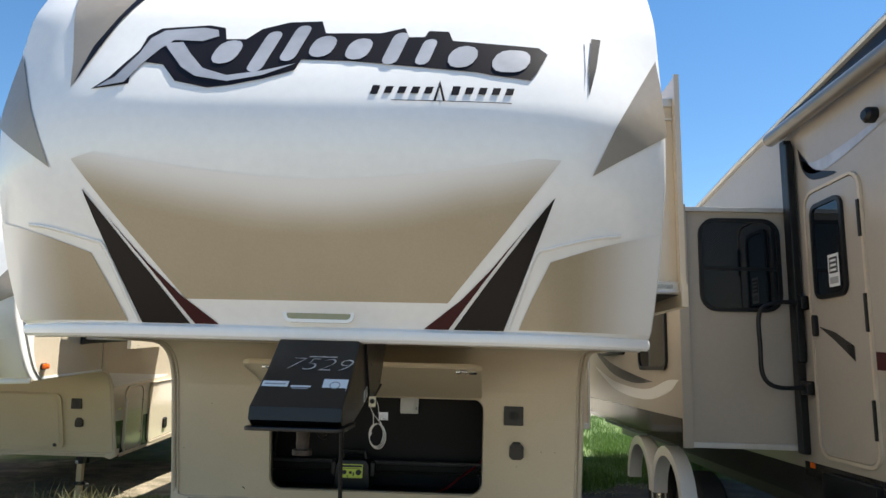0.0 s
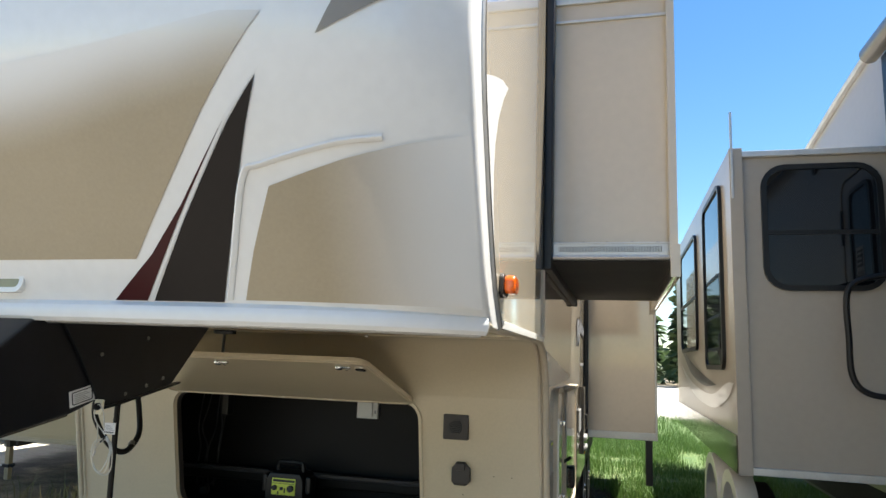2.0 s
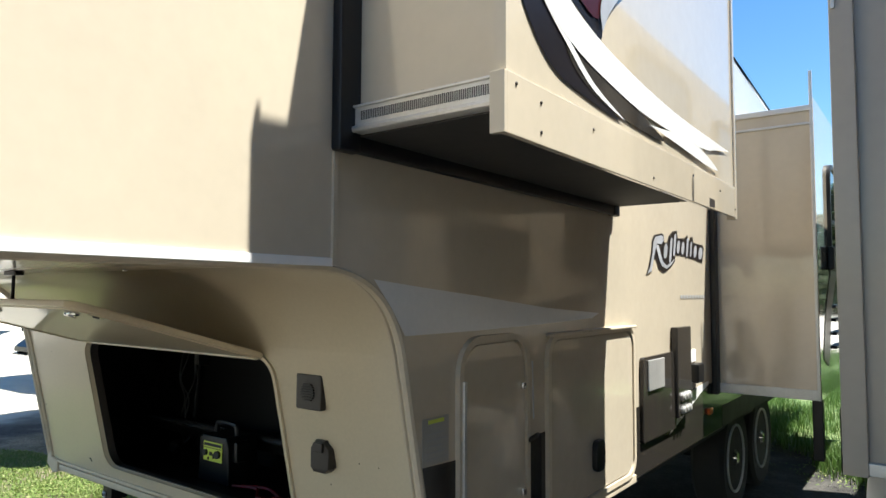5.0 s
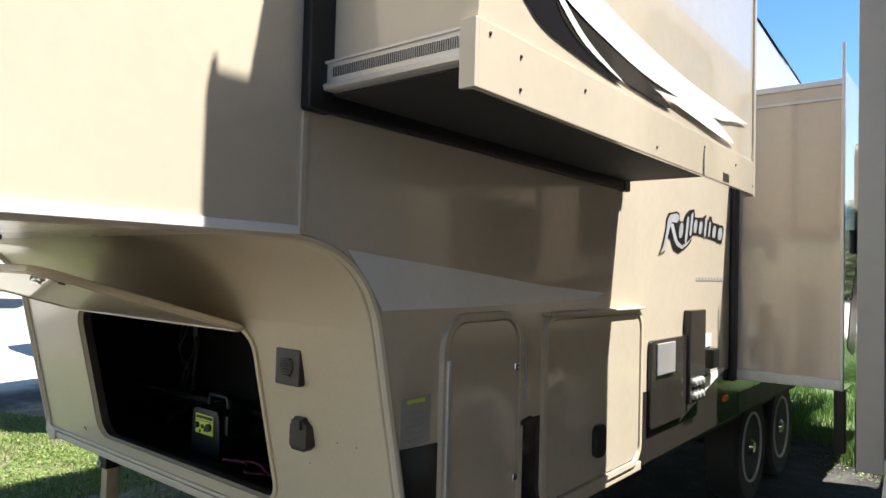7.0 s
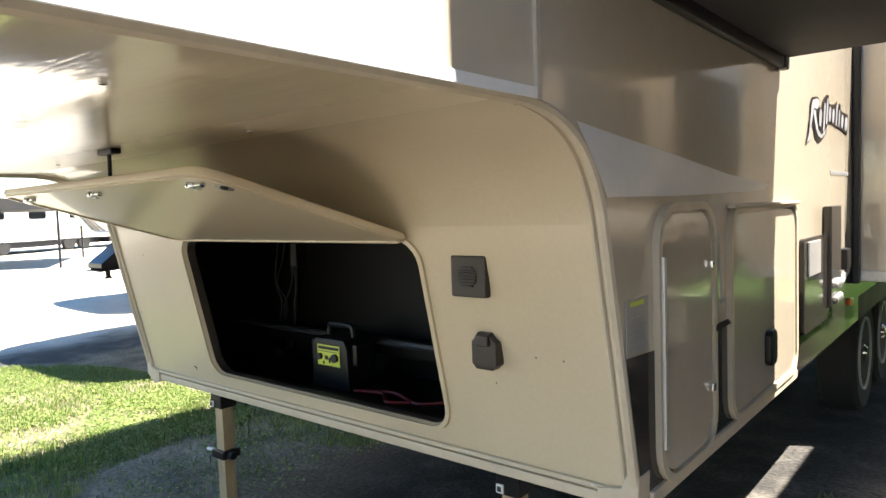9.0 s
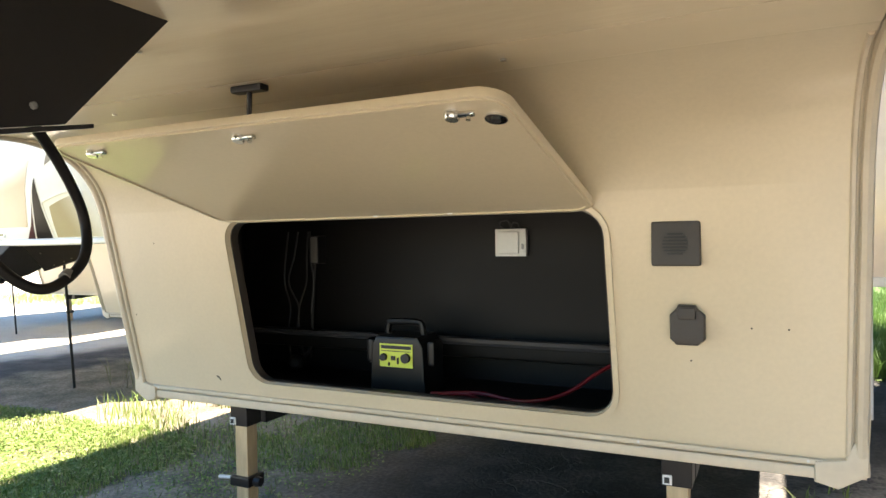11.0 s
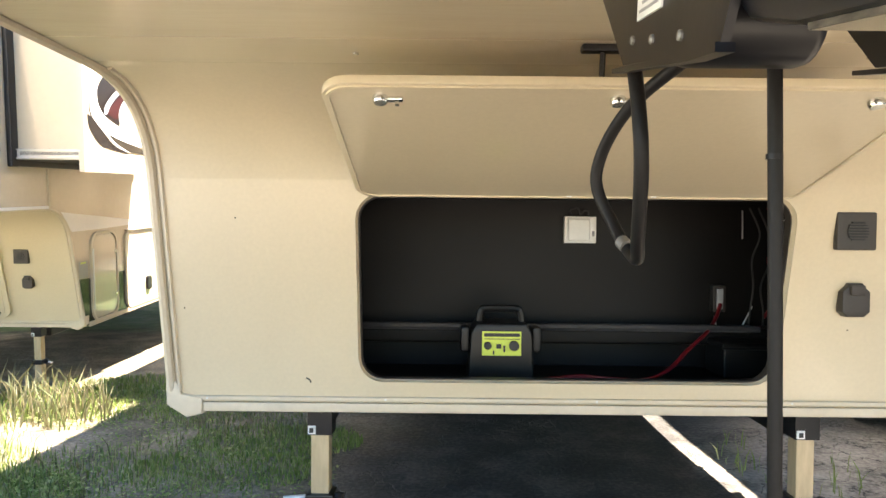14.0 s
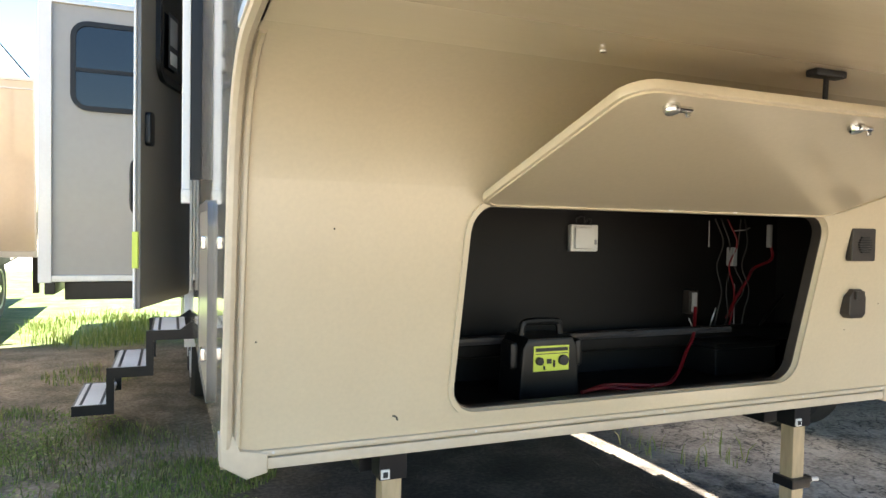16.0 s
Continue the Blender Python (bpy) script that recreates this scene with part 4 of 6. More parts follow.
    part("hinge_lug", box(0.815, 0.857, y - 0.04, y - 0.028, 1.04, 1.07, 0.004), BROWNP, inlet)
    part("scratch", tube([(-0.795, slope_y(0.762) - 0.001, 0.762), (-0.785, slope_y(0.758) - 0.001, 0.758), (-0.780, slope_y(0.748) - 0.001, 0.748)], 0.0025, 5), INK, front)

    # side walls
    roof = [(3.6, 3.72), (4.4, 3.71), (6.0, 3.545), (8.86, 3.19), (12.2, 2.95)]
    edge = [(soft_interp(z, ZE, YE), z) for z in (1.605, 1.7, 1.8, 1.9, 2.0, 2.1, 2.2, 2.3, 2.4, 2.5, 2.6, 2.8, 3.0, 3.2, 3.4, 3.55, 3.66)]
    wall = edge + roof + [(12.3, 2.0), (12.2, 0.66)] + [(slope_y(0.66), 0.66), (slope_y(1.36), 1.36)] + prof[3:-1][::-1]
    for s in (1, -1):
        w = part("side_wall", prism(wall, "x", s * (HW - 0.03), s * HW), TAN, root, "tan gelcoat side wall")
        part("cap_trim", tube([(s * (HW - 0.004), y, z) for y, z in edge], 0.014, 8, smooth=2), ALU, w)
        part("cap_trim_insert", tube([(s * (HW + 0.008), y + 0.003, z) for y, z in edge], 0.004, 6, smooth=2), GREYDOOR, w)
        horn = [(soft_interp(z, ZE, YE) + 0.012, z) for z in (1.61, 1.66, 1.72, 1.78, 1.85, 1.92, 2.0, 2.08, 2.15)] + [(2.60, 2.21), (2.70, 2.243), (2.789, 2.257), (2.72, 2.20), (2.65, 2.12), (2.613, 2.04), (2.602, 1.96), (2.61, 1.88), (2.632, 1.80), (2.665, 1.72), (2.70, 1.66), (2.738, 1.617)]
        part("white_horn", decal(horn, lambda p, q: Vector((s * (HW + 0.003), p, q)), 5), WHITE, w)
        horn = [(soft_interp(z, ZE, YE) + 0.012, z) for z in (2.3, 2.45, 2.6, 2.8, 3.0, 3.2)] + [(2.84, 3.2), (2.70, 3.0), (2.60, 2.8), (2.53, 2.6)]
        part("white_horn", decal(horn, lambda p, q: Vector((s * (HW + 0.003), p, q)), 5), WHITE, w)
        part("belt_line", box(s * HW, s * (HW + 0.006), 2.76, 3.74, 1.603, 1.625, 0.002), CAP, w)
    part("roof", prism(roof + [(12.2, 2.90), (4.4, 3.62), (3.6, 3.66)], "x", -HW, HW), ROOF, root)
    part("rear_wall", box(-HW, HW, 12.16, 12.24, 0.66, 2.95), TAN, root)
    part("underbelly", box(-HW + 0.03, HW - 0.03, 4.9, 12.1, 0.62, 0.68), UNDER, root)
    for s in (1, -1):
        part("chassis_rail", box(s * 0.79 - 0.035, s * 0.79 + 0.035, 4.37, 12.0, 0.54, 0.655, 0.006), STEEL, root)
    # landing legs
    for c in (0.788, -0.766):
        leg = part("landing_leg", box(c - 0.04, c + 0.04, 4.23, 4.31, 0.562, 0.70, 0.004), STEEL, root, "landing leg with yellow zinc inner tube")
        part("inner_tube", box(c - 0.029, c + 0.029, 4.242, 4.298, 0.03, 0.59, 0.004), LEGTAN, leg)
        part("leg_clamp", box(c - 0.046, c + 0.046, 4.225, 4.315, 0.335, 0.372, 0.006), STEEL, leg)
        part("clamp_pin", tube([(c - 0.02, 4.27, 0.352), (c + (0.11 if c > 0 else -0.12), 4.25, 0.352)], 0.008, 8, smooth=0), ALU, leg)
        part("clamp_knob", lathe([(0.016, 0.0), (0.02, 0.012), (0.016, 0.03)], pose(c + 0.046, 4.26, 0.353, 0, 90, 0), 10), STEEL, leg)
        part("foot", box(c - 0.1, c + 0.1, 4.17, 4.37, -0.02, 0.035, 0.006), STEEL, leg)
        tag = part("leg_tag", box(c - 0.036, c - 0.012, 4.224, 4.231, 0.568, 0.594), PAPER, leg, "small white sticker")
        part("tag_mark", box(c - 0.031, c - 0.018, 4.221, 4.2245, 0.573, 0.588), INK, tag)

    # pin box
    side = [(2.42, 1.60), (2.26, 1.47), (2.10, 1.365), (2.095, 1.325), (2.13, 1.305), (2.345, 1.306), (2.55, 1.345), (2.62, 1.37), (2.70, 1.45), (2.82, 1.60)]
    pb = part("pin_box", prism(side, "x", -0.147, 0.147, 0.010), STEEL, root, "black steel pin box with chalk marks")
    part("base_plate", prism(rrect(-0.155, 0.157, 2.075, 2.335, 0.03), "z", 1.294, 1.306, 0.003), STEEL, pb)
    part("skid_face", prism([(2.352, 1.3035), (2.545, 1.3402), (2.545, 1.3455), (2.352, 1.3085)], "x", -0.14, 0.14, 0.001), SMEAR, pb, "scuffed skid plate")
    drum = part("cushion_cylinder", lathe([(0.02, -0.07), (0.044, -0.065), (0.047, -0.055), (0.047, 0.055), (0.044, 0.065), (0.02, 0.07)], pose(-0.075, 2.79, 1.425, 0, 90, 0), 28), STEEL, pb, "black round cushion cylinder")
    part("hanger", box(-0.12, -0.05, 2.76, 2.83, 1.43, 1.60, 0.004), STEEL, drum)
    part("king_pin", lathe([(0.026, 1.30), (0.0215, 1.285), (0.0205, 1.229), (0.0298, 1.2283), (0.031, 1.2268), (0.031, 1.2133), (0.0298, 1.2115)], Matrix.Translation((0.005, 2.205, 0)), 40), GREASE, pb, "greasy worn king pin")
    for s in (-0.157, 0.149):
        wing = [(2.46, 1.605), (2.60, 1.42), (2.64, 1.36), (2.70, 1.368), (2.93, 1.414), (3.11, 1.605)]
        part("wing_plate", prism(wing, "x", s, s + 0.008), STEEL, pb)
        part("wing_lip", prism([(2.64, 1.352), (2.70, 1.36), (2.97, 1.414), (2.97, 1.42), (2.70, 1.368), (2.64, 1.36)], "x", s - 0.004, s + 0.012), STEEL, pb)
        for y, z in ((2.728, 1.391), (2.813, 1.412), (2.886, 1.432), (2.62, 1.50), (2.80, 1.55)):
            part("bolt", screws([(s + (0.008 if s > 0 else 0), y, z)], "x" if s > 0 else "-x", 0.0055, 0.004), GREYDOOR, pb)
    if not full:
        part("power_cord", tube([(0.0, 2.92, 1.42), (0.0, 2.92, 0.9), (0.02, 2.9, 0.05)], 0.012, 8), HOSE, pb)

    # bedroom slide
    X0, X1, made = HW, 1.735, set(bpy.data.objects)
    slide = part("slide_out", box(X0 - 0.02, X1 - 0.02, 3.80, 5.48, 1.945, 3.08, 0.006), TAN, root, "tan bedroom slide-out with curved graphics")
    part("slide_seal", box(X0, X0 + 0.035, 3.728, 3.803, 1.888, 3.16, 0.008), SEAL, slide)
    part("slide_seal", box(X0, X0 + 0.035, 5.44, 5.50, 1.888, 3.16, 0.008), SEAL, slide)
    part("slide_seal", box(X0, X0 + 0.03, 3.80, 5.445, 1.892, 1.945, 0.01), SEAL, slide)
    fascia = part("fascia", box(X1 - 0.022, X1, 3.725, 5.555, 1.862, 3.22, 0.005), TAN, slide)
    swoosh(fascia, X1, 3.76, 2.0)
    for y, z in [(3.745, 1.965), (3.85, 1.95), (3.85, 1.885), (4.12, 1.945), (4.55, 1.885), (4.95, 1.95), (5.30, 1.94), (5.53, 1.89)]:
        part("screw", screws([(X1 + 0.006, y, z)], "x", 0.004, 0.003), BROWNP, fascia)
    part("scuff", box(X1 + 0.006, X1 + 0.0068, 5.15, 5.22, 1.865, 1.895), BROWNP, fascia)
    board = part("trim_board", box(X1, X1 + 0.006, 3.712, 5.565, 1.858, 1.985, 0.002), TAN, slide)
    part("board_return", box(X1 - 0.03, X1 + 0.006, 3.700, 3.713, 1.858, 1.985, 0.002), TAN, board)
    part("slide_floor", box(X0 + 0.01, X1 - 0.022, 3.80, 5.48, 1.932, 1.95), UNDER, slide)
    tr = part("sill_trim", box(X0 + 0.035, X1 - 0.022, 3.776, 3.804, 1.936, 2.005, 0.004), ALU, slide, "fluted aluminium slide sill")
    part("sill_bead", tube([(X0 + 0.036, 3.774, 1.945), (X1 - 0.023, 3.774, 1.945)], 0.009, 8, smooth=0), ALU, tr)
    comb = [(X0 + 0.06 + 0.0058 * (i // 2), 3.7745, 1.966 if (i + 1) // 2 % 2 else 1.988) for i in range(138)]
    part("comb_groove", tube(comb, 0.0011, 4, smooth=0), BROWNP, tr, "meandering dark groove")
    part("sill_ledge", box(X0 + 0.035, X1 - 0.022, 3.770, 3.790, 1.999, 2.005, 0.001), ALU, tr)
    for i in range(5):
        part("sill_screw", lathe([(0.005, 0), (0.005, 0.003)], pose(X0 + 0.06 + 0.095 * i, 3.78, 2.005), 8), GREYDOOR, tr)
    part("corner_post", box(X1 - 0.03, X1 - 0.0, 3.715, 3.727, 1.862, 3.22), TAN, slide)
    part("corner_post", box(X1 - 0.03, X1 + 0.008, 5.535, 5.562, 1.85, 3.19, 0.003), TAN, slide)
    part("top_trim", box(X0 + 0.035, X1 - 0.022, 3.786, 3.81, 3.05, 3.10, 0.004), ALU, slide)
    part("top_trim", box(X0 + 0.035, X1 - 0.022, 3.789, 3.803, 2.965, 2.978, 0.003), ALU, slide)
    if not full:
        for ob in set(bpy.data.objects) - made:
            if ob.parent == root:
                ob.location.y -= 0.42

    # living-room slide
    dy, top, bot, X2 = 7.15, 2.68, 0.95, 1.83
    lr = part("slide_out", box(HW - 0.02, X2 - 0.02, dy, 10.9, bot, top, 0.006), TAN, root, "large living-room slide-out")
    part("fascia", box(X2 - 0.022, X2, dy - 0.02, 10.93, bot - 0.04, top + 0.06, 0.005), TAN, lr)
    part("slide_seal", box(HW, HW + 0.035, dy - 0.08, dy + 0.003, bot - 0.05, top + 0.06, 0.008), SEAL, lr)
    part("sill_trim", box(HW + 0.035, X2, dy - 0.022, dy + 0.003, bot - 0.04, bot + 0.02, 0.004), ALU, lr)
    part("top_trim", box(HW + 0.035, X2, dy - 0.012, dy + 0.003, top - 0.02, top + 0.015, 0.004), ALU, lr)
    part("top_trim", box(HW + 0.035, X2 - 0.02, dy - 0.01, dy + 0.003, top - 0.105, top - 0.09, 0.003), ALU, lr)
    part("topper_arm", box(X2 - 0.02, X2 - 0.002, dy - 0.03, dy - 0.012, bot - 0.04, top + 0.22, 0.003), ALU, lr)
    window("window", dy + 0.5, dy + 1.9, top - 0.95, top - 0.3, 0.08, "x", X2, 1, lr)
    part("stabiliser_leg", box(X2 - 0.09, X2 - 0.03, dy + 0.25, dy + 0.31, 0.5, 0.92, 0.006), STEEL, lr)
    part("grab_bracket", box(X2, X2 + 0.04, dy + 0.4, dy + 0.5, 1.7, 1.85, 0.01), BLACKP, lr)
    for i in range(4):
        part("ladder_rung", box(X2, X2 + 0.025, dy + 0.55, dy + 0.95, 1.18 + 0.09 * i, 1.20 + 0.09 * i, 0.004), BLACKP, lr)
    film = lambda p, q: Vector((X2 + 0.003, p, q))
    part("charcoal_band", decal([(dy + 0.1, 1.15), (dy + 0.3, 1.5), (dy + 0.8, 1.85), (dy + 1.6, 2.0), (dy + 0.9, 1.7), (dy + 0.5, 1.4), (dy + 0.35, 1.1)], film, 5, 4), CHARCOAL, lr)

    # slide-out behind the entry door
    X3, ey, et, eb = -HW - 0.87, 7.25, 2.62, 0.92
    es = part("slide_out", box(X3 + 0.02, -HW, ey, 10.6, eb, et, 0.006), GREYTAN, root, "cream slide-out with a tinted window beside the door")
    part("fascia", box(X3, X3 + 0.022, ey - 0.02, 10.63, eb - 0.04, et + 0.06, 0.005), TAN, es)
    part("corner_post", box(X3 - 0.002, X3 + 0.07, ey - 0.03, ey + 0.004, eb - 0.04, et + 0.06, 0.004), GREYV, es)
    part("top_trim", box(X3 + 0.03, -HW, ey - 0.02, ey + 0.004, et - 0.015, et + 0.02, 0.004), ALU, es)
    part("sill_trim", box(X3 + 0.03, -HW, ey - 0.018, ey + 0.004, eb - 0.035, eb + 0.005, 0.004), ALU, es)
    window("window", X3 + 0.20, X3 + 0.77, 1.985, 2.48, 0.07, "y", ey, -1, es)
    part("slide_rail", box(X3 + 0.1, -HW, ey + 0.3, ey + 0.36, 0.74, 0.86, 0.006), STEEL, es)
    part("slide_rail", box(X3 + 0.02, X3 + 0.08, ey + 0.05, ey + 2.5, 0.80, 0.89, 0.006), STEEL, es)
    for y in (ey + 0.42, ey + 1.28):
        arc = [(y + math.cos(radians(a)) * 0.43, 0.44 + math.sin(radians(a)) * 0.43) for a in range(0, 181, 15)]
        inner = [(y + math.cos(radians(a)) * 0.35, 0.44 + math.sin(radians(a)) * 0.35) for a in range(180, -1, -15)]
        part("wheel_arch", prism(arc + inner, "x", -HW - 0.03, -HW + 0.05, 0.004), WHITE, root, "white wheel arch trim")

    # graphics and fittings on the off side
    SX = HW
    film = lambda off: (lambda p, q: Vector((SX + off, p, q)))
    part("dark_skirt", decal([(4.10, 1.045), (4.30, 1.035), (4.85, 1.03), (5.7, 0.995), (6.5, 0.985), (7.05, 0.975), (12.1, 0.96), (12.1, 0.665), (4.185, 0.665)], film(0.002), 5), SKIRT, root, "glossy dark bronze skirt")
    part("grey_stripe", decal([(3.89, 1.575), (4.1, 1.555), (4.39, 1.53), (4.85, 1.485), (5.33, 1.455), (5.25, 1.435), (4.8, 1.425), (4.4, 1.42), (4.02, 1.42), (3.96, 1.50)], film(0.002), 5), GREYV, root)
    part("slash_graphic", decal([(6.22, 0.785), (6.42, 0.89), (6.56, 0.955), (6.72, 0.985), (6.98, 0.995), (6.985, 0.975), (6.80, 0.935), (6.55, 0.87)], film(0.004), 5), WHITE, root)
    part("skirt_moulding", box(SX - 0.004, SX + 0.012, 4.22, 5.72, 0.652, 0.69, 0.004), BEAD, root)
    d1 = hatch("luggage_door", root, SX, 4.29, 4.665, 0.70, 1.375, 0.09, 1, TAN, "narrow tan luggage door")
    part("hinge", box(SX + 0.004, SX + 0.026, 4.275, 4.292, 0.78, 1.27, 0.004), ALU, d1)
    for z in (0.86, 1.22):
        part("catch", box(SX + 0.012, SX + 0.026, 4.63, 4.655, z - 0.012, z + 0.012, 0.004), CHROME, d1)
    d2 = hatch("luggage_door", root, SX, 4.86, 5.68, 0.715, 1.36, 0.07, 1, TAN, "wide tan luggage door")
    part("door_drip_cap", box(SX + 0.002, SX + 0.03, 4.84, 5.70, 1.378, 1.39, 0.004), BEAD, d2)
    part("handle", prism(rrect(5.22, 5.31, 0.80, 0.93, 0.03), "x", SX + 0.01, SX + 0.035, 0.006), BLACKP, d2, "black paddle handle")
    inst = part("info_label", box(SX + 0.001, SX + 0.003, 4.10, 4.225, 1.045, 1.18), GREYTAN, root, "printed information label")
    part("label_patch", box(SX + 0.003, SX + 0.004, 4.125, 4.20, 1.163, 1.174), YELLOW, inst)
    for i in range(5):
        part("print_line", box(SX + 0.003, SX + 0.004, 4.115, 4.215 - 0.01 * (i % 3), 1.06 + 0.018 * i, 1.064 + 0.018 * i), GREYINK, inst)
    part("panel_joint", box(SX - 0.001, SX + 0.008, 3.735, 3.752, 1.605, 1.888, 0.002), BEAD, root)
    cp = part("control_panel", prism(rrect(5.80, 6.30, 0.815, 1.227, 0.02), "x", SX, SX + 0.02, 0.004), SKIRT, root, "dark utility panel")
    part("furnace_vent", box(SX + 0.02, SX + 0.03, 5.86, 6.09, 1.06, 1.21, 0.004), ALU, cp)
    part("tall_cover", box(SX, SX + 0.04, 6.275, 6.52, 0.87, 1.357, 0.008), SKIRT, cp)
    for i in range(6):
        part("valve_knob", lathe([(0.022, 0), (0.022, 0.012), (0.014, 0.02)], pose(SX + 0.04, 6.33 + 0.055 * (i % 3), 0.91 + 0.07 * (i // 3), 0, 90, 0), 10), ALU, cp)
    part("outlet_cover", box(SX, SX + 0.05, 6.62, 6.74, 1.02, 1.13, 0.012), BLACKP, root, "black cable inlet cover")
    part("outlet_tag", box(SX, SX + 0.006, 6.62, 6.72, 1.14, 1.21), PAPER, root)
    part("amber_reflector", box(SX, SX + 0.02, 6.95, 7.02, 0.79, 0.83, 0.006), AMBERM, root)
    emblem(lambda o: (lambda p, q: Vector((SX + o, 6.43 + p, 1.775 + q * 1.15))), root, 0.645, 0.05)
    for i in range(9):
        part("mark_bar", box(SX + 0.002, SX + 0.003, 6.46 + 0.055 * i, 6.495 + 0.055 * i, 1.512, 1.532), GREYINK, root)
    # amber clearance lamp
    lmp = part("clearance_lamp", prism(rrect(2.725, 2.81, 1.685, 1.742, 0.018), "x", SX, SX + 0.012, 0.003), BROWNP, root, "amber clearance lamp")
    part("lens", prism(rrect(2.728, 2.806, 1.690, 1.738, 0.018), "x", SX + 0.011, SX + 0.04, 0.010), AMBERM, lmp)
    part("lens_rib", box(SX + 0.038, SX + 0.0425, 2.755, 2.78, 1.708, 1.72, 0.001), AMBERM, lmp)
    for y in (7.75, 8.6):
        wheel(root, HW - 0.13, y, 0.37)
        wheel(root, -HW + 0.13, y, 0.37, out=-1)
    part("axle", tube([(-HW + 0.1, 7.75, 0.37), (HW - 0.1, 7.75, 0.37)], 0.04, 10, smooth=0), STEEL, root)
    part("axle", tube([(-HW + 0.1, 8.6, 0.37), (HW - 0.1, 8.6, 0.37)], 0.04, 10, smooth=0), STEEL, root)
    part("wheel_well", box(HW - 0.001, HW + 0.004, 7.3, 9.05, 0.66, 0.80, 0.003), RUBBER, root)
    if not full:
        # this trailer stands nose down
        root.matrix_basis = Matrix.Translation((ox, oy, 0)) @ pose(0, 7.3, 0, 3.8, 0, 0) @ Matrix.Translation((0, -7.3, 0))
    return root


rv = fifth_wheel(-0.515, 0.0, "tan fifth-wheel trailer with its storage bay open")
fifth_wheel(-4.94, 3.24, "similar tan fifth-wheel trailer parked alongside", False)
fifth_wheel(-9.1, 5.3, "tan fifth-wheel trailer farther along the row", False)


# ---- the trailer on the other side: body, slide-out and entry door ----
def side_trailer():
    r = thing("travel_trailer", (0, 0, 0), "cream trailer with slide-out, awning and entry door", "trailer")
    X = 2.5
    wall = [(-0.6, 1.6), (-0.9, 2.4), (-0.5, 3.3), (0.3, 3.72), (3.0, 3.72), (6.0, 3.42), (8.9, 3.05), (12.5, 2.95), (12.5, 0.85), (1.6, 0.85), (1.3, 1.6)]
    part("side_wall", prism(wall, "x", X, X + 0.04), TAUPE, r, "cream gelcoat side wall")
    part("body", prism([(y * 0.997 + 0.02, z - 0.02 if z > 2 else z + 0.02) for y, z in wall], "x", X + 0.04, X + 2.4), TAUPE, r)
    part("roof_edge", tube([(X - 0.005, y, z) for y, z in ((0.3, 3.71), (3.0, 3.71), (6.0, 3.41), (8.9, 3.04), (12.4, 2.94))], 0.03, 8, smooth=0), ALU, r)
    part("underbelly", box(X + 0.05, X + 2.35, 1.7, 12.4, 0.62, 0.86), UNDER, r)
    part("chassis_rail", box(X + 0.35, X + 0.45, 1.7, 12.4, 0.42, 0.62), STEEL, r)
    part("stabiliser_jack", tube([(X + 0.4, 4.6, 0.62), (X + 0.4, 4.6, -0.02)], 0.04, 8, smooth=0), STEEL, r)
    part("stabiliser_foot", box(X + 0.28, X + 0.52, 4.48, 4.72, -0.02, 0.03, 0.006), STEEL, r)
    part("dark_skirt", box(X - 0.003, X + 0.01, 1.6, 5.14, 0.80, 0.90), SKIRT, r)
    # slide-out
    s = part("slide_out", box(1.65, X, 5.16, 8.9, 1.0, 2.755, 0.006), TAUPE, r, "cream slide-out with tinted windows")
    part("fascia", box(1.63, 1.652, 5.14, 8.93, 0.96, 2.80, 0.005), TAUPE, s)
    part("corner_post", box(1.628, 1.70, 5.128, 5.162, 0.96, 2.80, 0.004), TAUPE, s)
    part("top_trim", box(1.66, X - 0.02, 5.13, 5.165, 2.745, 2.78, 0.004), ALU, s)
    part("topper_arm", box(1.635, 1.648, 5.12, 5.135, 2.5, 3.02, 0.002), ALU, s)
    part("sill_trim", box(1.66, X, 5.135, 5.165, 0.965, 1.005, 0.004), ALU, s)
    window("window", 1.825, 2.385, 2.0, 2.665, 0.10, "y", 5.16, -1, s)
    window("window", 5.5, 6.3, 1.55, 2.66, 0.07, "x", 1.63, -1, s, False)
    window("window", 6.9, 8.2, 1.7, 2.6, 0.07, "x", 1.63, -1, s)
    part("dark_skirt", box(1.622, 1.632, 5.15, 8.9, 0.965, 1.17), SKIRT, s)
    film = lambda p, q: Vector((1.626, p, q))
    part("curved_band", decal([(5.2, 1.45), (5.5, 1.34), (6.2, 1.26), (7.4, 1.32), (8.4, 1.55), (7.4, 1.40), (6.2, 1.35), (5.5, 1.44)], film, 5, 4), WHITE, s)
    part("charcoal_band", decal([(5.9, 1.42), (6.6, 1.40), (7.6, 1.50), (8.6, 1.8), (7.6, 1.60), (6.6, 1.48)], film, 5, 4), CHARCOAL, s)
    # white wheel arches under the slide
    for k, y in enumerate((5.75, 6.6)):
        bm = bmesh.new()
        arc = [(y + math.cos(radians(a)) * 0.43, 0.48 + math.sin(radians(a)) * 0.43) for a in range(0, 181, 15)]
        inner = [(y + math.cos(radians(a)) * 0.35, 0.48 + math.sin(radians(a)) * 0.35) for a in range(180, -1, -15)]
        part("wheel_arch", prism(arc + inner, "x", 1.66, 1.78, 0.004), WHITE, r, "white double wheel arch trim")
        wheel(r, 1.95, y, 0.36, 0.36, out=-1)
    # awning arm, roller and seal at the slide joint
    aw = part("awning_arm", box(X - 0.06, X + 0.0, 5.04, 5.12, 0.95, 3.30, 0.008), BLACKP, r, "black awning arm")
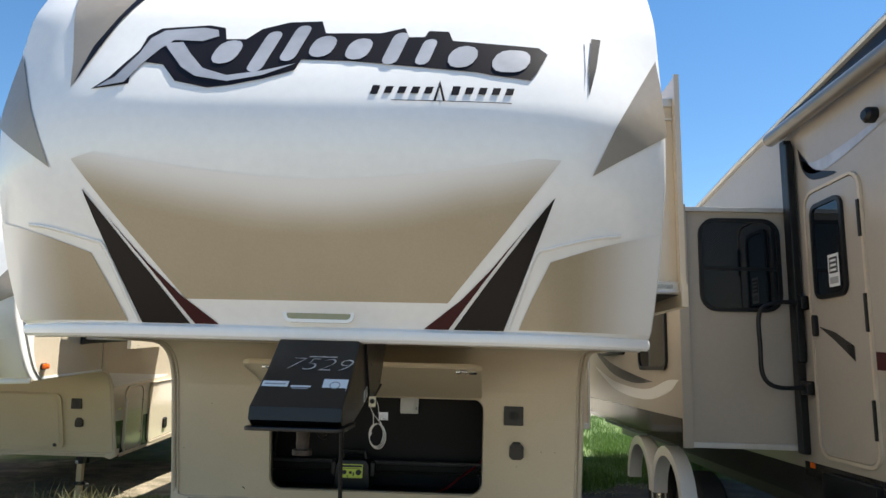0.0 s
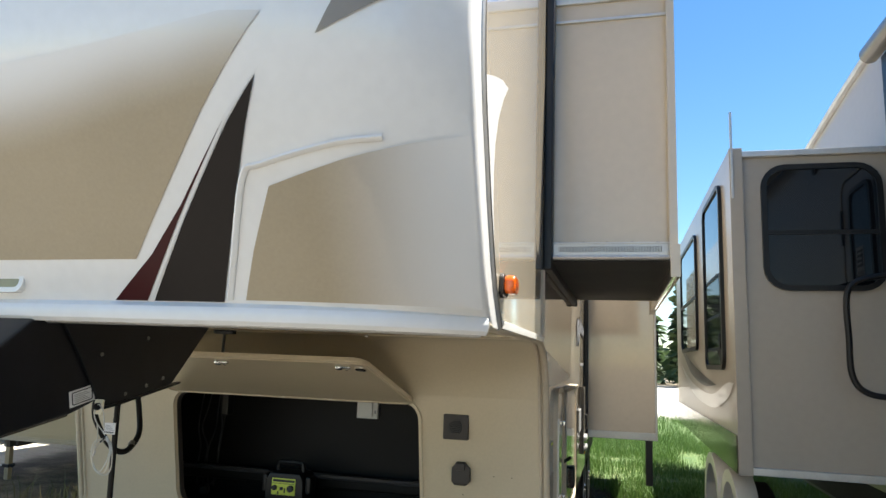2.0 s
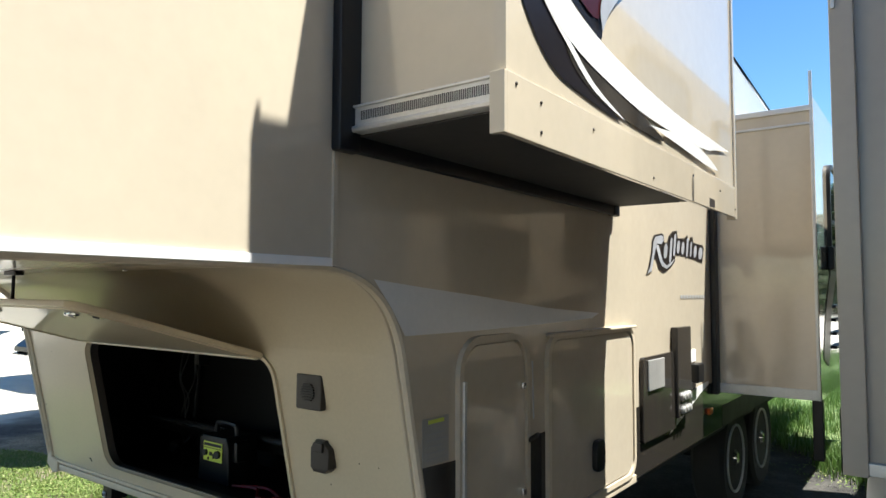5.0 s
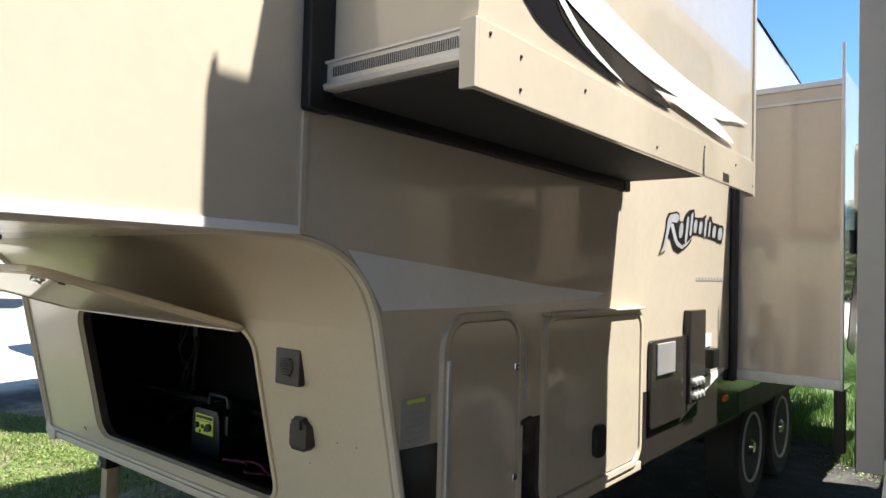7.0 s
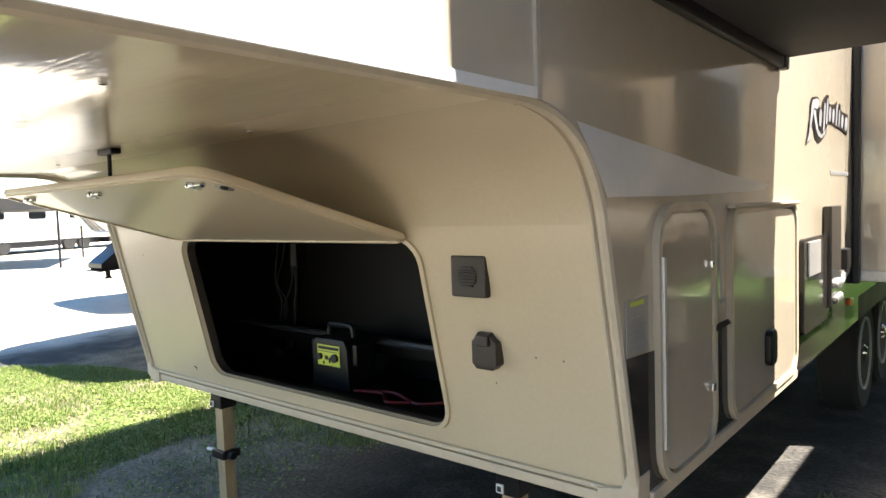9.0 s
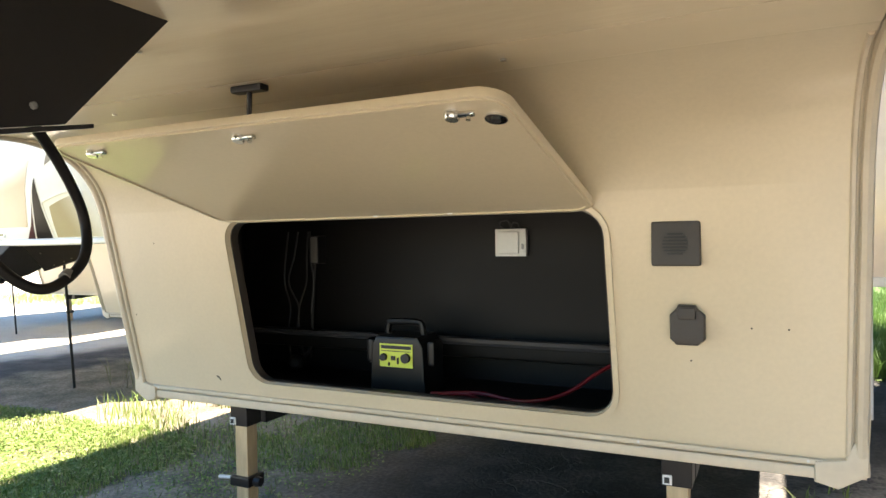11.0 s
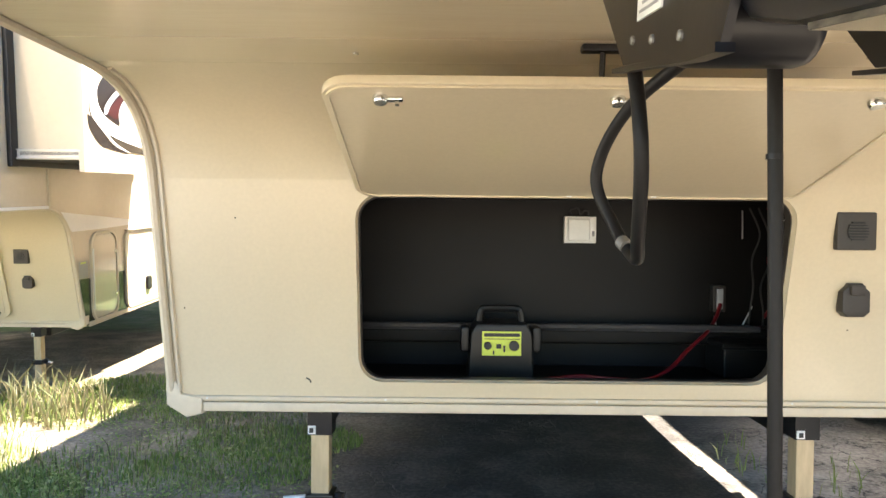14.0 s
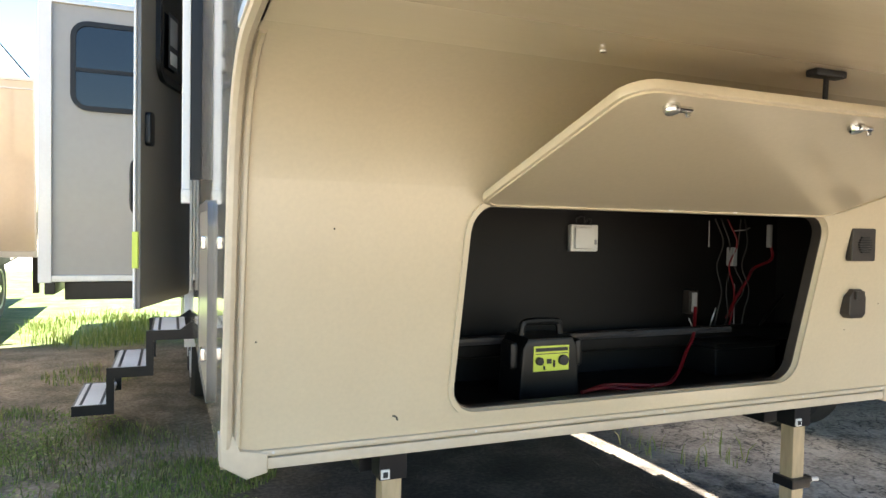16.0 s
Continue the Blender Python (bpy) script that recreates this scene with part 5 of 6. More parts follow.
    part("lower_arm", box(X - 0.075, X - 0.02, 4.98, 5.04, 1.6, 3.25, 0.008), BLACKP, aw)
    part("slide_seal", box(X - 0.02, X, 5.10, 5.165, 0.95, 2.86, 0.006), SEAL, r)
    part("awning_roll", tube([(X - 0.08, -0.2, 3.42), (X - 0.08, 5.22, 3.36)], 0.055, 14, smooth=0), GREYDOOR, r, "dark rolled awning")
    part("awning_rail", box(X - 0.03, X, -0.2, 5.3, 3.44, 3.50, 0.006), BLACKP, r)
    # entry door
    d = hatch("entry_door", r, X, 4.22, 4.87, 0.98, 2.80, 0.10, -1, TAUPE, "cream entry door with tinted window")
    w = window("door_window", 4.42, 4.76, 2.06, 2.68, 0.05, "x", X - 0.012, -1, d, False)
    st = part("window_sticker", box(X - 0.026, X - 0.0245, 4.47, 4.60, 2.10, 2.32), PAPER, w, "white square sticker")
    part("sticker_field", box(X - 0.0275, X - 0.026, 4.485, 4.585, 2.19, 2.30), INK, st)
    for i in range(3):
        part("sticker_bar", box(X - 0.029, X - 0.0275, 4.50, 4.57, 2.205 + 0.032 * i, 2.22 + 0.032 * i), PAPER, st)
    part("sticker_bar", box(X - 0.0275, X - 0.026, 4.485, 4.585, 2.12, 2.165), GREYINK, st)
    part("door_lock", prism(rrect(4.80, 4.85, 1.78, 1.93, 0.02), "x", X - 0.012, X - 0.04, 0.005), BLACKP, d, "black door lock")
    for z in (1.25, 1.9, 2.5):
        part("hinge", box(X - 0.03, X - 0.012, 4.20, 4.225, z - 0.12, z + 0.12, 0.004), BLACKP, d)
    g = part("grab_handle", tube([(X - 0.03, 4.98, 2.03), (X - 0.20, 4.99, 2.03), (X - 0.33, 5.0, 1.96), (X - 0.34, 5.0, 1.7), (X - 0.33, 5.0, 1.5), (X - 0.24, 4.99, 1.42), (X - 0.03, 4.98, 1.42)], 0.016, 10), BLACKP, r, "black folding grab handle")
    for z in (2.03, 1.42):
        part("bracket", box(X - 0.06, X, 4.93, 5.03, z - 0.05, z + 0.05, 0.01), BLACKP, g)
    film = lambda p, q: Vector((X - 0.015, p, q))
    part("door_spike", decal([(4.80, 1.85), (4.6, 1.74), (4.38, 1.60), (4.38, 1.70), (4.6, 1.80)], film, 5), SKIRT, d)
    film2 = lambda p, q: Vector((X - 0.004, p, q))
    part("body_spike", decal([(4.18, 1.66), (3.7, 1.62), (3.0, 1.66), (3.7, 1.52), (4.18, 1.55)], film2, 5), MAROON, r)
    part("curl_graphic", decal([(4.92, 3.12), (4.84, 2.98), (4.6, 2.93), (4.2, 2.98), (3.6, 3.1), (4.2, 3.04), (4.62, 3.02), (4.82, 3.05)], film2, 5, 4), SILVER, r)
    part("curl_graphic", decal([(4.95, 3.2), (4.90, 3.02), (4.75, 2.9), (4.45, 2.87), (4.7, 2.96), (4.82, 3.05)], film2, 5, 4), CHARCOAL, r)
    part("roof_swoosh", decal([(4.86, 3.38), (4.80, 3.47), (4.30, 3.495), (3.83, 3.495), (3.0, 3.60), (3.0, 3.68), (3.83, 3.60), (4.4, 3.545), (4.82, 3.50), (4.92, 3.42)], film2, 5), CHARCOAL, r)
    part("porch_light", lathe([(0.05, 0), (0.05, 0.05), (0.03, 0.07)], pose(X, 4.0, 3.1, 0, -90, 0), 16), BLACKP, r)
    part("speaker", lathe([(0.05, 0), (0.05, 0.02), (0.03, 0.03)], pose(X, 3.6, 3.1, 0, -90, 0), 16), BLACKP, r)
    stp = part("folding_step", box(X - 0.3, X - 0.02, 4.2, 4.85, 0.60, 0.64, 0.006), TREAD, r, "folding entry step")
    part("step_bracket", box(X - 0.05, X + 0.3, 4.22, 4.83, 0.62, 0.86, 0.01), STEEL, stp)
    part("marker_reflector", box(X - 0.01, X, 5.0, 5.06, 0.86, 0.90, 0.004), AMBERM, r)


side_trailer()


# ---- the near trailer's door side: open door, steps, awning arm ----
def entry_steps():
    r = thing("entry_steps", (-1.76, 6.88, 0), "fold-out entry steps with three grey treads", "steps")
    for i, (x, z) in enumerate(((-0.495, 0.25), (-0.305, 0.45), (-0.1, 0.65))):
        t = part("tread", box(x - 0.085, x + 0.09, -0.28, 0.28, z - 0.02, z + 0.005, 0.006), TREAD, r, "grey gritted tread")
        part("tread_edge", box(x - 0.095, x - 0.083, -0.285, 0.285, z - 0.045, z + 0.002, 0.003), STEEL, t)
        part("grip_strip", box(x - 0.06, x - 0.045, -0.27, 0.27, z + 0.004, z + 0.007), INK, t)
        part("grip_strip", box(x + 0.04, x + 0.055, -0.27, 0.27, z + 0.004, z + 0.007), INK, t)
    for y in (-0.29, 0.29):
        part("side_link", prism([(-0.59, 0.20), (-0.38, 0.20), (-0.38, 0.40), (-0.18, 0.40), (-0.18, 0.60), (0.1, 0.60), (0.1, 0.655), (-0.22, 0.655), (-0.22, 0.455), (-0.42, 0.455), (-0.42, 0.255), (-0.59, 0.255)], "y", y - 0.008, y + 0.008), STEEL, r)
        part("hanger", prism([(-0.12, 0.60), (0.1, 0.60), (0.1, 0.70), (0.02, 0.70)], "y", y - 0.006, y + 0.006), STEEL, r)


entry_steps()


def open_door():
    """The main door, swung right round towards the nose."""
    r = thing("entry_door", (-1.755, 6.36, 0), "grey entry door swung wide open on its hinges", "door", turn=-18.0)
    part("leaf", box(-0.032, -0.005, -0.70, 0.0, 0.88, 2.75, 0.008), GREYDOOR, r, "dark grey door skin")
    part("edge_trim", box(-0.034, -0.024, -0.712, -0.698, 0.88, 2.75, 0.003), WHITE, r)
    w = window("window", -0.50, -0.12, 1.95, 2.62, 0.06, "x", -0.005, 1, r, False)
    st = part("window_sticker", box(0.0165, 0.018, -0.42, -0.28, 2.0, 2.26), INK, w)
    part("sticker_bar", box(0.018, 0.0195, -0.40, -0.30, 2.02, 2.08), PAPER, st)
    part("sticker_bar", box(0.018, 0.0195, -0.40, -0.30, 2.11, 2.24), GREYINK, st)
    part("lock", prism(rrect(-0.66, -0.60, 1.60, 1.75, 0.02), "x", -0.005, 0.02, 0.004), BLACKP, r)
    part("inner_handle", tube([(-0.03, -0.62, 1.3), (-0.068, -0.625, 1.32), (-0.072, -0.625, 1.42), (-0.068, -0.625, 1.52), (-0.03, -0.62, 1.54)], 0.010, 8), BLACKP, r, "black grab handle")
    part("reflective_strip", box(-0.036, -0.012, -0.714, -0.701, 1.06, 1.22), YELLOW, r)
    part("hinge", tube([(0.0, 0.0, 0.9), (0.0, 0.0, 2.7)], 0.012, 8, smooth=0), ALU, r)


open_door()
arm = thing("awning_arm", (-1.748, 5.45, 0), "white awning arm leaning on the trailer wall", "awning arm")
part("outer_channel", box(-0.066, -0.034, -0.03, 0.03, 1.38, 3.3, 0.006), WHITE, arm)
part("inner_channel", box(-0.034, 0.012, -0.018, 0.022, 1.44, 3.35, 0.004), BLACKP, arm)
part("foot_bracket", box(-0.068, -0.03, -0.035, 0.035, 1.34, 1.40, 0.006), ALU, arm)
part("wall_bracket", box(-0.034, 0.012, -0.012, 0.012, 1.45, 1.49, 0.003), BLACKP, arm)
bd = thing("luggage_door", (-1.738, 4.9, 0), "taupe luggage door with a dark frame on the trailer wall", "luggage door")
part("leaf", prism(rrect(-0.3, 0.35, 0.74, 1.30, 0.05), "x", 0.012, -0.012, 0.003), TAUPE, bd)
part("door_frame", ring(-0.3, 0.35, 0.74, 1.30, 0.05, 0.03, "x", 0.012, -0.014), GREYDOOR, bd)
for z in (0.86, 1.2):
    part("catch", box(-0.03, -0.01, -0.27, -0.22, z - 0.02, z + 0.02, 0.005), CHROME, bd)

# ---- hanging from the pin box ----
cord = thing("power_cord", (-0.59, 2.93, 1.312), "thick black trailer cord looped under the pin box", "cord")
part("loop", tube([(-0.058, 0.05, 0.14), (-0.056, 0.02, 0.05), (-0.052, 0.02, -0.02), (-0.038, 0.08, -0.11), (-0.024, 0.14, -0.137), (-0.036, 0.215, -0.09), (-0.060, 0.235, -0.01), (-0.03, 0.17, 0.08), (0.045, 0.06, 0.15)], 0.0095, 12), HOSE, cord)
part("clamp", lathe([(0.0108, -0.008), (0.0108, 0.008)], pose(-0.030, 0.178, -0.117, -62, 0, 20), 12), GREYDOOR, cord)
part("bracket", box(-0.06, -0.045, 0.03, 0.07, 0.125, 0.28, 0.004), STEEL, cord)
drop = thing("power_cord", (-0.505, 2.885, 0.0), "straight black cord hanging to the ground", "cord")
part("cable", tube([(-0.005, 0.01, 1.585), (-0.005, 0.0, 1.42), (0.0, 0.0, 1.2), (0.008, 0.004, 0.8), (0.006, 0.0, 0.4), (0.01, 0.0, 0.1), (0.06, 0.03, 0.02), (0.25, 0.12, 0.015), (0.4, 0.3, 0.015)], 0.0085, 12), HOSE, drop)
part("cable_tie", lathe([(0.0095, -0.003), (0.0095, 0.003)], pose(-0.003, 0.0, 1.30), 12), BLACKP, drop)

bk = thing("breakaway_cable", (-0.335, 2.62, 1.25), "coiled clear wire cable with a white warning tag", "cable")
plug = part("switch_plate", box(-0.025, 0.001, -0.004, 0.004, 0.092, 0.131, 0.002), CREAM, bk, "cream switch plate")
part("switch_plug", lathe([(0.0095, 0.0), (0.0095, 0.008), (0.006, 0.014)], pose(-0.011, -0.004, 0.113, 90, 0, 0), 14), BLACKP, plug)
for k in range(3):
    c, rx, rz = Vector((0.008 + 0.003 * k, 0.004 * k, -0.012 - 0.003 * k)), 0.027 + 0.002 * k, 0.042 + 0.002 * k
    part("coil", tube([c + Vector((rx * math.sin(a), 0.006 * math.sin(2 * a + k), rz * math.cos(a))) for a in (2 * math.pi * i / 14 for i in range(15))], 0.0016, 6, smooth=3), CABLEM, bk)
part("lead", tube([(-0.011, -0.012, 0.113), (0.0, -0.014, 0.119), (0.012, -0.01, 0.10), (0.017, -0.006, 0.06), (0.018, 0.0, 0.035)], 0.0016, 6), CABLEM, bk)
part("lead", tube([(-0.011, -0.012, 0.11), (-0.015, -0.01, 0.09), (-0.006, -0.006, 0.068), (0.008, 0.0, 0.05), (0.02, 0.002, 0.035)], 0.0016, 6), CABLEM, bk)
part("lead", tube([(-0.006, -0.006, 0.068), (-0.004, -0.002, 0.03), (-0.012, 0.0, 0.0), (-0.018, 0.002, -0.02)], 0.0016, 6), CABLEM, bk)
part("ferrule", tube([(0.02, 0.002, 0.037), (0.027, 0.004, 0.024)], 0.0032, 8, smooth=0), ALU, bk)
part("ferrule", tube([(-0.011, 0.002, -0.002), (-0.016, 0.002, -0.016)], 0.0032, 8, smooth=0), ALU, bk)
part("twist_tie", tube([(0.006, -0.002, 0.022), (0.016, -0.003, 0.03), (0.019, 0.0, 0.042)], 0.002, 6), INK, bk)
tag = part("warning_tag", box(0.016, 0.051, -0.006, -0.0045, 0.044, 0.073), PAPER, bk, "white paper warning tag hanging upside down")
words("tag_text", "WARNING!", 0.0062, Matrix.Translation((0.034, -0.0064, 0.049)) @ pose(0, 0, 0, 90, 0, 0) @ pose(0, 0, 0, 0, 0, 180), INK, tag)
for i in range(4):
    part("tag_line", box(0.020 + 0.003 * (i % 2), 0.047 - 0.004 * i, -0.0068, -0.006, 0.054 + 0.0038 * i, 0.0552 + 0.0038 * i), GREYINK, tag)

# chalk number and stickers on the sloping front of the pin box
slope = Matrix.Translation((-0.51, 2.262, 1.474)) @ pose(0, 0, 0, 37, 0, 0)
nm = thing("chalk_number", (0, 0, 0), "chalk number written on the black pin box", "writing")
words("digits", "7529", 0.075, slope @ pose(0.015, 0.03, 0.004, 0, 0, -2) @ Matrix.Diagonal((1.5, 1.3, 1, 1)), CHALK, nm, 0.0022, 0.3)
bm = box(-0.02, 0.075, 0.075, 0.078, 0.002, 0.004)
bm.transform(slope)
part("underline", bm, CHALK, nm)
for x, y, w, h, tilt in ((-0.10, -0.075, 0.085, 0.030, 0), (-0.015, -0.095, 0.065, 0.030, 0), (0.095, -0.075, 0.08, 0.062, 0)):
    sk = thing("sticker", (0, 0, 0), "small white sticker on the pin box", "sticker", "stickers on the pin box")
    bm = box(x - w / 2, x + w / 2, y - h / 2, y + h / 2, 0.001, 0.0035)
    bm.transform(slope)
    part("paper", bm, PAPER, sk)
    bm = ring(x - 0.014, x + 0.014, y - 0.014, y + 0.014, 0.0135, 0.004, "z", 0.0035, 0.0042) if w == 0.08 else box(x - w * 0.4, x + w * 0.4, y - 0.003, y + 0.003, 0.0035, 0.0042)
    bm.transform(slope)
    part("print", bm, GREYINK, sk)
sk = thing("sticker", (-0.341, 2.44, 1.36), "white printed instruction sticker on the pin box side", "sticker", "stickers on the pin box")
sk.matrix_basis = pose(-0.3675, 2.545, 1.371, 13, 0, 0) @ Matrix.Diagonal((1, 1, 0.74, 1))
part("paper", box(0, 0.0015, -0.006, 0.078, -0.012, 0.045), PAPER, sk)
part("border", ring(0.004, 0.068, -0.003, 0.036, 0.003, 0.003, "x", 0.0, 0.0022), INK, sk)
for i in range(5):
    part("print_line", box(0.0015, 0.0022, 0.010, 0.062 - 0.008 * (i % 3), 0.002 + 0.0062 * i, 0.0042 + 0.0062 * i), GREYINK, sk)

sk = thing("sticker", (-0.6725, 2.82, 1.452), "white printed label on the pin box wing", "sticker", "stickers on the pin box")
sk.matrix_basis = pose(-0.6735, 2.82, 1.452, 8, 0, 0)
part("paper", box(-0.0015, 0.001, -0.042, 0.042, -0.012, 0.022), PAPER, sk)
for i in range(3):
    part("print_line", box(-0.0022, -0.0015, -0.034, 0.032 - 0.01 * i, -0.005 + 0.008 * i, -0.002 + 0.008 * i), GREYINK, sk)

# ---- in the storage bay ----
jb = thing("jump_starter", (-0.69, 4.46, 0.70), "black portable jump starter with a yellow-green label", "jump starter")
body = [(-0.115, 0.0), (0.115, 0.0), (0.105, 0.17), (0.085, 0.205), (-0.085, 0.205), (-0.105, 0.17)]
part("case", prism(body, "y", -0.07, 0.09, 0.012), BLACKP, jb)
part("handle", tube([(-0.075, 0.0, 0.19), (-0.07, 0.0, 0.235), (-0.05, 0.0, 0.248), (0.05, 0.0, 0.248), (0.07, 0.0, 0.235), (0.075, 0.0, 0.19)], 0.013, 8), BLACKP, jb)
for s in (1, -1):
    part("side_clamp", box(s * 0.108, s * 0.14, -0.05, 0.03, 0.10, 0.19, 0.012), BLACKP, jb)
lb = part("label_plate", box(-0.067, 0.067, -0.0735, -0.070, 0.095, 0.178, 0.001), YELLOW, jb, "yellow-green control label")
part("label_bar", box(-0.06, 0.062, -0.0745, -0.0735, 0.160, 0.172), INK, lb)
part("label_line", box(-0.06, 0.062, -0.0745, -0.0735, 0.151, 0.1535), INK, lb)
for x, r in ((-0.048, 0.013), (0.042, 0.017)):
    part("dial", lathe([(r, 0), (r, 0.012), (r * 0.8, 0.014)], pose(x, -0.0735, 0.13, 90, 0, 0), 16), INK, lb)
part("switch", box(-0.018, -0.002, -0.078, -0.0735, 0.12, 0.135), INK, lb)
part("switch", box(0.006, 0.012, -0.078, -0.0735, 0.108, 0.13), INK, lb)
part("switch", box(-0.03, -0.025, -0.078, -0.0735, 0.10, 0.112), INK, lb)

dl = thing("bay_light", (-0.365, 4.705, 1.23), "white square bay light on the back wall", "lamp")
part("housing", box(-0.062, 0.062, -0.012, 0.015, -0.052, 0.052, 0.005), LAMPW, dl)
part("lens", box(-0.05, 0.035, -0.024, -0.012, -0.042, 0.042, 0.006), LAMPW, dl)
part("switch", box(0.044, 0.054, -0.017, -0.012, -0.025, -0.005, 0.002), GREYINK, dl)
part("wire", tube([(-0.03, 0.0, 0.05), (-0.04, -0.012, 0.075), (-0.01, -0.014, 0.082), (0.0, -0.005, 0.055)], 0.003, 6), INK, dl)
part("wire", tube([(0.0, 0.0, 0.05), (0.012, -0.014, 0.072), (0.03, -0.008, 0.07), (0.03, 0.0, 0.05)], 0.003, 6), INK, dl)

bt = thing("battery_box", (0.27, 4.58, 0.70), "black battery box on the bay floor", "battery box")
part("case", box(-0.16, 0.16, -0.09, 0.09, 0, 0.12, 0.012), BLACKP, bt)
part("lid", box(-0.17, 0.17, -0.10, 0.10, 0.105, 0.13, 0.01), BLACKP, bt)
rc = thing("red_cable", (0, 0, 0), "red battery cable trailing across the bay", "cable")
part("strand", tube([(-0.52, 4.42, 0.711), (-0.40, 4.46, 0.712), (-0.22, 4.40, 0.713), (-0.10, 4.46, 0.735), (-0.01, 4.52, 0.795), (0.08, 4.58, 0.85), (0.14, 4.64, 0.90), (0.17, 4.67, 0.95)], 0.007, 8), REDC, rc)
part("strand", tube([(-0.56, 4.40, 0.711), (-0.44, 4.43, 0.712), (-0.34, 4.36, 0.711), (-0.26, 4.40, 0.711)], 0.007, 8), REDC, rc)
part("strand", tube([(0.33, 4.66, 0.90), (0.39, 4.67, 0.98), (0.44, 4.66, 1.06), (0.50, 4.68, 1.11), (0.60, 4.68, 1.15), (0.61, 4.70, 1.22)], 0.006, 8), REDC, rc)
jx = thing("terminal_block", (0.17, 4.70, 0.92), "small grey terminal block on the bay wall", "terminal block")
part("body", box(-0.025, 0.025, -0.02, 0.02, 0.0, 0.10, 0.004), BROWNP, jx)
part("cover", box(-0.012, 0.012, -0.028, -0.018, 0.01, 0.09, 0.003), GREYINK, jx)
jx = thing("cable_lug", (0.605, 4.70, 1.20), "pale plastic cable lug on the bay wall", "cable lug")
part("sleeve", tube([(0, 0, 0), (0, 0, 0.10)], 0.012, 8, smooth=0), GREYINK, jx)
for pts, m in (([(0.156, 4.69, 0.90), (0.150, 4.66, 0.86), (0.153, 4.67, 0.80)], PAPER), ([(0.21, 4.68, 0.81), (0.24, 4.67, 0.84), (0.265, 4.68, 0.88), (0.30, 4.69, 0.94)], PAPER),
               ([(0.23, 4.66, 0.80), (0.25, 4.68, 0.86)], PAPER), ([(0.38, 4.69, 1.27), (0.43, 4.67, 1.275), (0.477, 4.69, 1.285)], GREYINK), ([(0.26, 4.70, 1.31), (0.262, 4.70, 1.20)], GREYINK),
               ([(0.73, 4.70, 1.30), (0.735, 4.70, 1.10)], GREYINK), ([(0.41, 4.70, 1.04), (0.413, 4.70, 0.86)], GREYINK), ([(0.30, 4.62, 0.72), (0.42, 4.64, 0.80), (0.53, 4.66, 0.88), (0.66, 4.68, 0.98), (0.76, 4.69, 1.05)], HOSE)):
    w = thing("wire", (0, 0, 0), "thin loose wire on the bay wall", "wire", "loose wires in the bay")
    part("strand", tube(pts, 0.009 if m == HOSE else 0.0028, 6), m, w)
lf = thing("cable_fitting", (-1.29, 4.60, 0.745), "black round cable fitting in the bay corner", "cable fitting")
part("barrel", lathe([(0.03, 0.0), (0.034, 0.02), (0.03, 0.05), (0.018, 0.06)], pose(0, 0, 0, 90, 0, 25), 16), BLACKP, lf)
part("tail", tube([(0, 0.0, 0), (0.03, 0.05, 0.05), (0.02, 0.08, 0.2), (0.04, 0.09, 0.5)], 0.008, 6), HOSE, lf)
cb = thing("junction_box", (-1.24, 4.69, 1.15), "black junction box on the bay wall", "junction box")
part("box", box(-0.02, 0.02, -0.03, 0.03, 0, 0.12, 0.005), BLACKP, cb)
part("lid", box(-0.017, 0.017, -0.036, -0.028, 0.006, 0.114, 0.003), GREYDOOR, cb)
rng = random.Random(4)
for k in range(5):
    w = thing("wire", (0.30 + 0.035 * k, 4.60, 0.8), "thin loose wire on the bay wall", "wire", "loose wires in the bay")
    pts = [(rng.uniform(-0.03, 0.03), 0.09 * (1 if j in (0, 5) else rng.uniform(0.4, 1)), 0.02 + 0.1 * j) for j in range(6)]
    part("strand", tube(pts, 0.0035, 6), (INK, INK, REDC, INK, INK)[k], w)
    if k % 3 == 2:
        part("connector", box(-0.012, 0.012, 0.06, 0.1, 0.32, 0.40, 0.004), GREYINK, w)
for k in range(4):
    w = thing("wire", (-1.40 + 0.04 * k, 4.62, 0.74), "thin loose wire on the bay wall", "wire", "loose wires in the bay")
    pts = [(rng.uniform(-0.02, 0.02), 0.08 * (1 if j in (0, 5) else rng.uniform(0.4, 1)), 0.0 + 0.11 * j) for j in range(6)]
    part("strand", tube(pts, 0.004, 6), (INK, INK, INK, INK)[k], w)


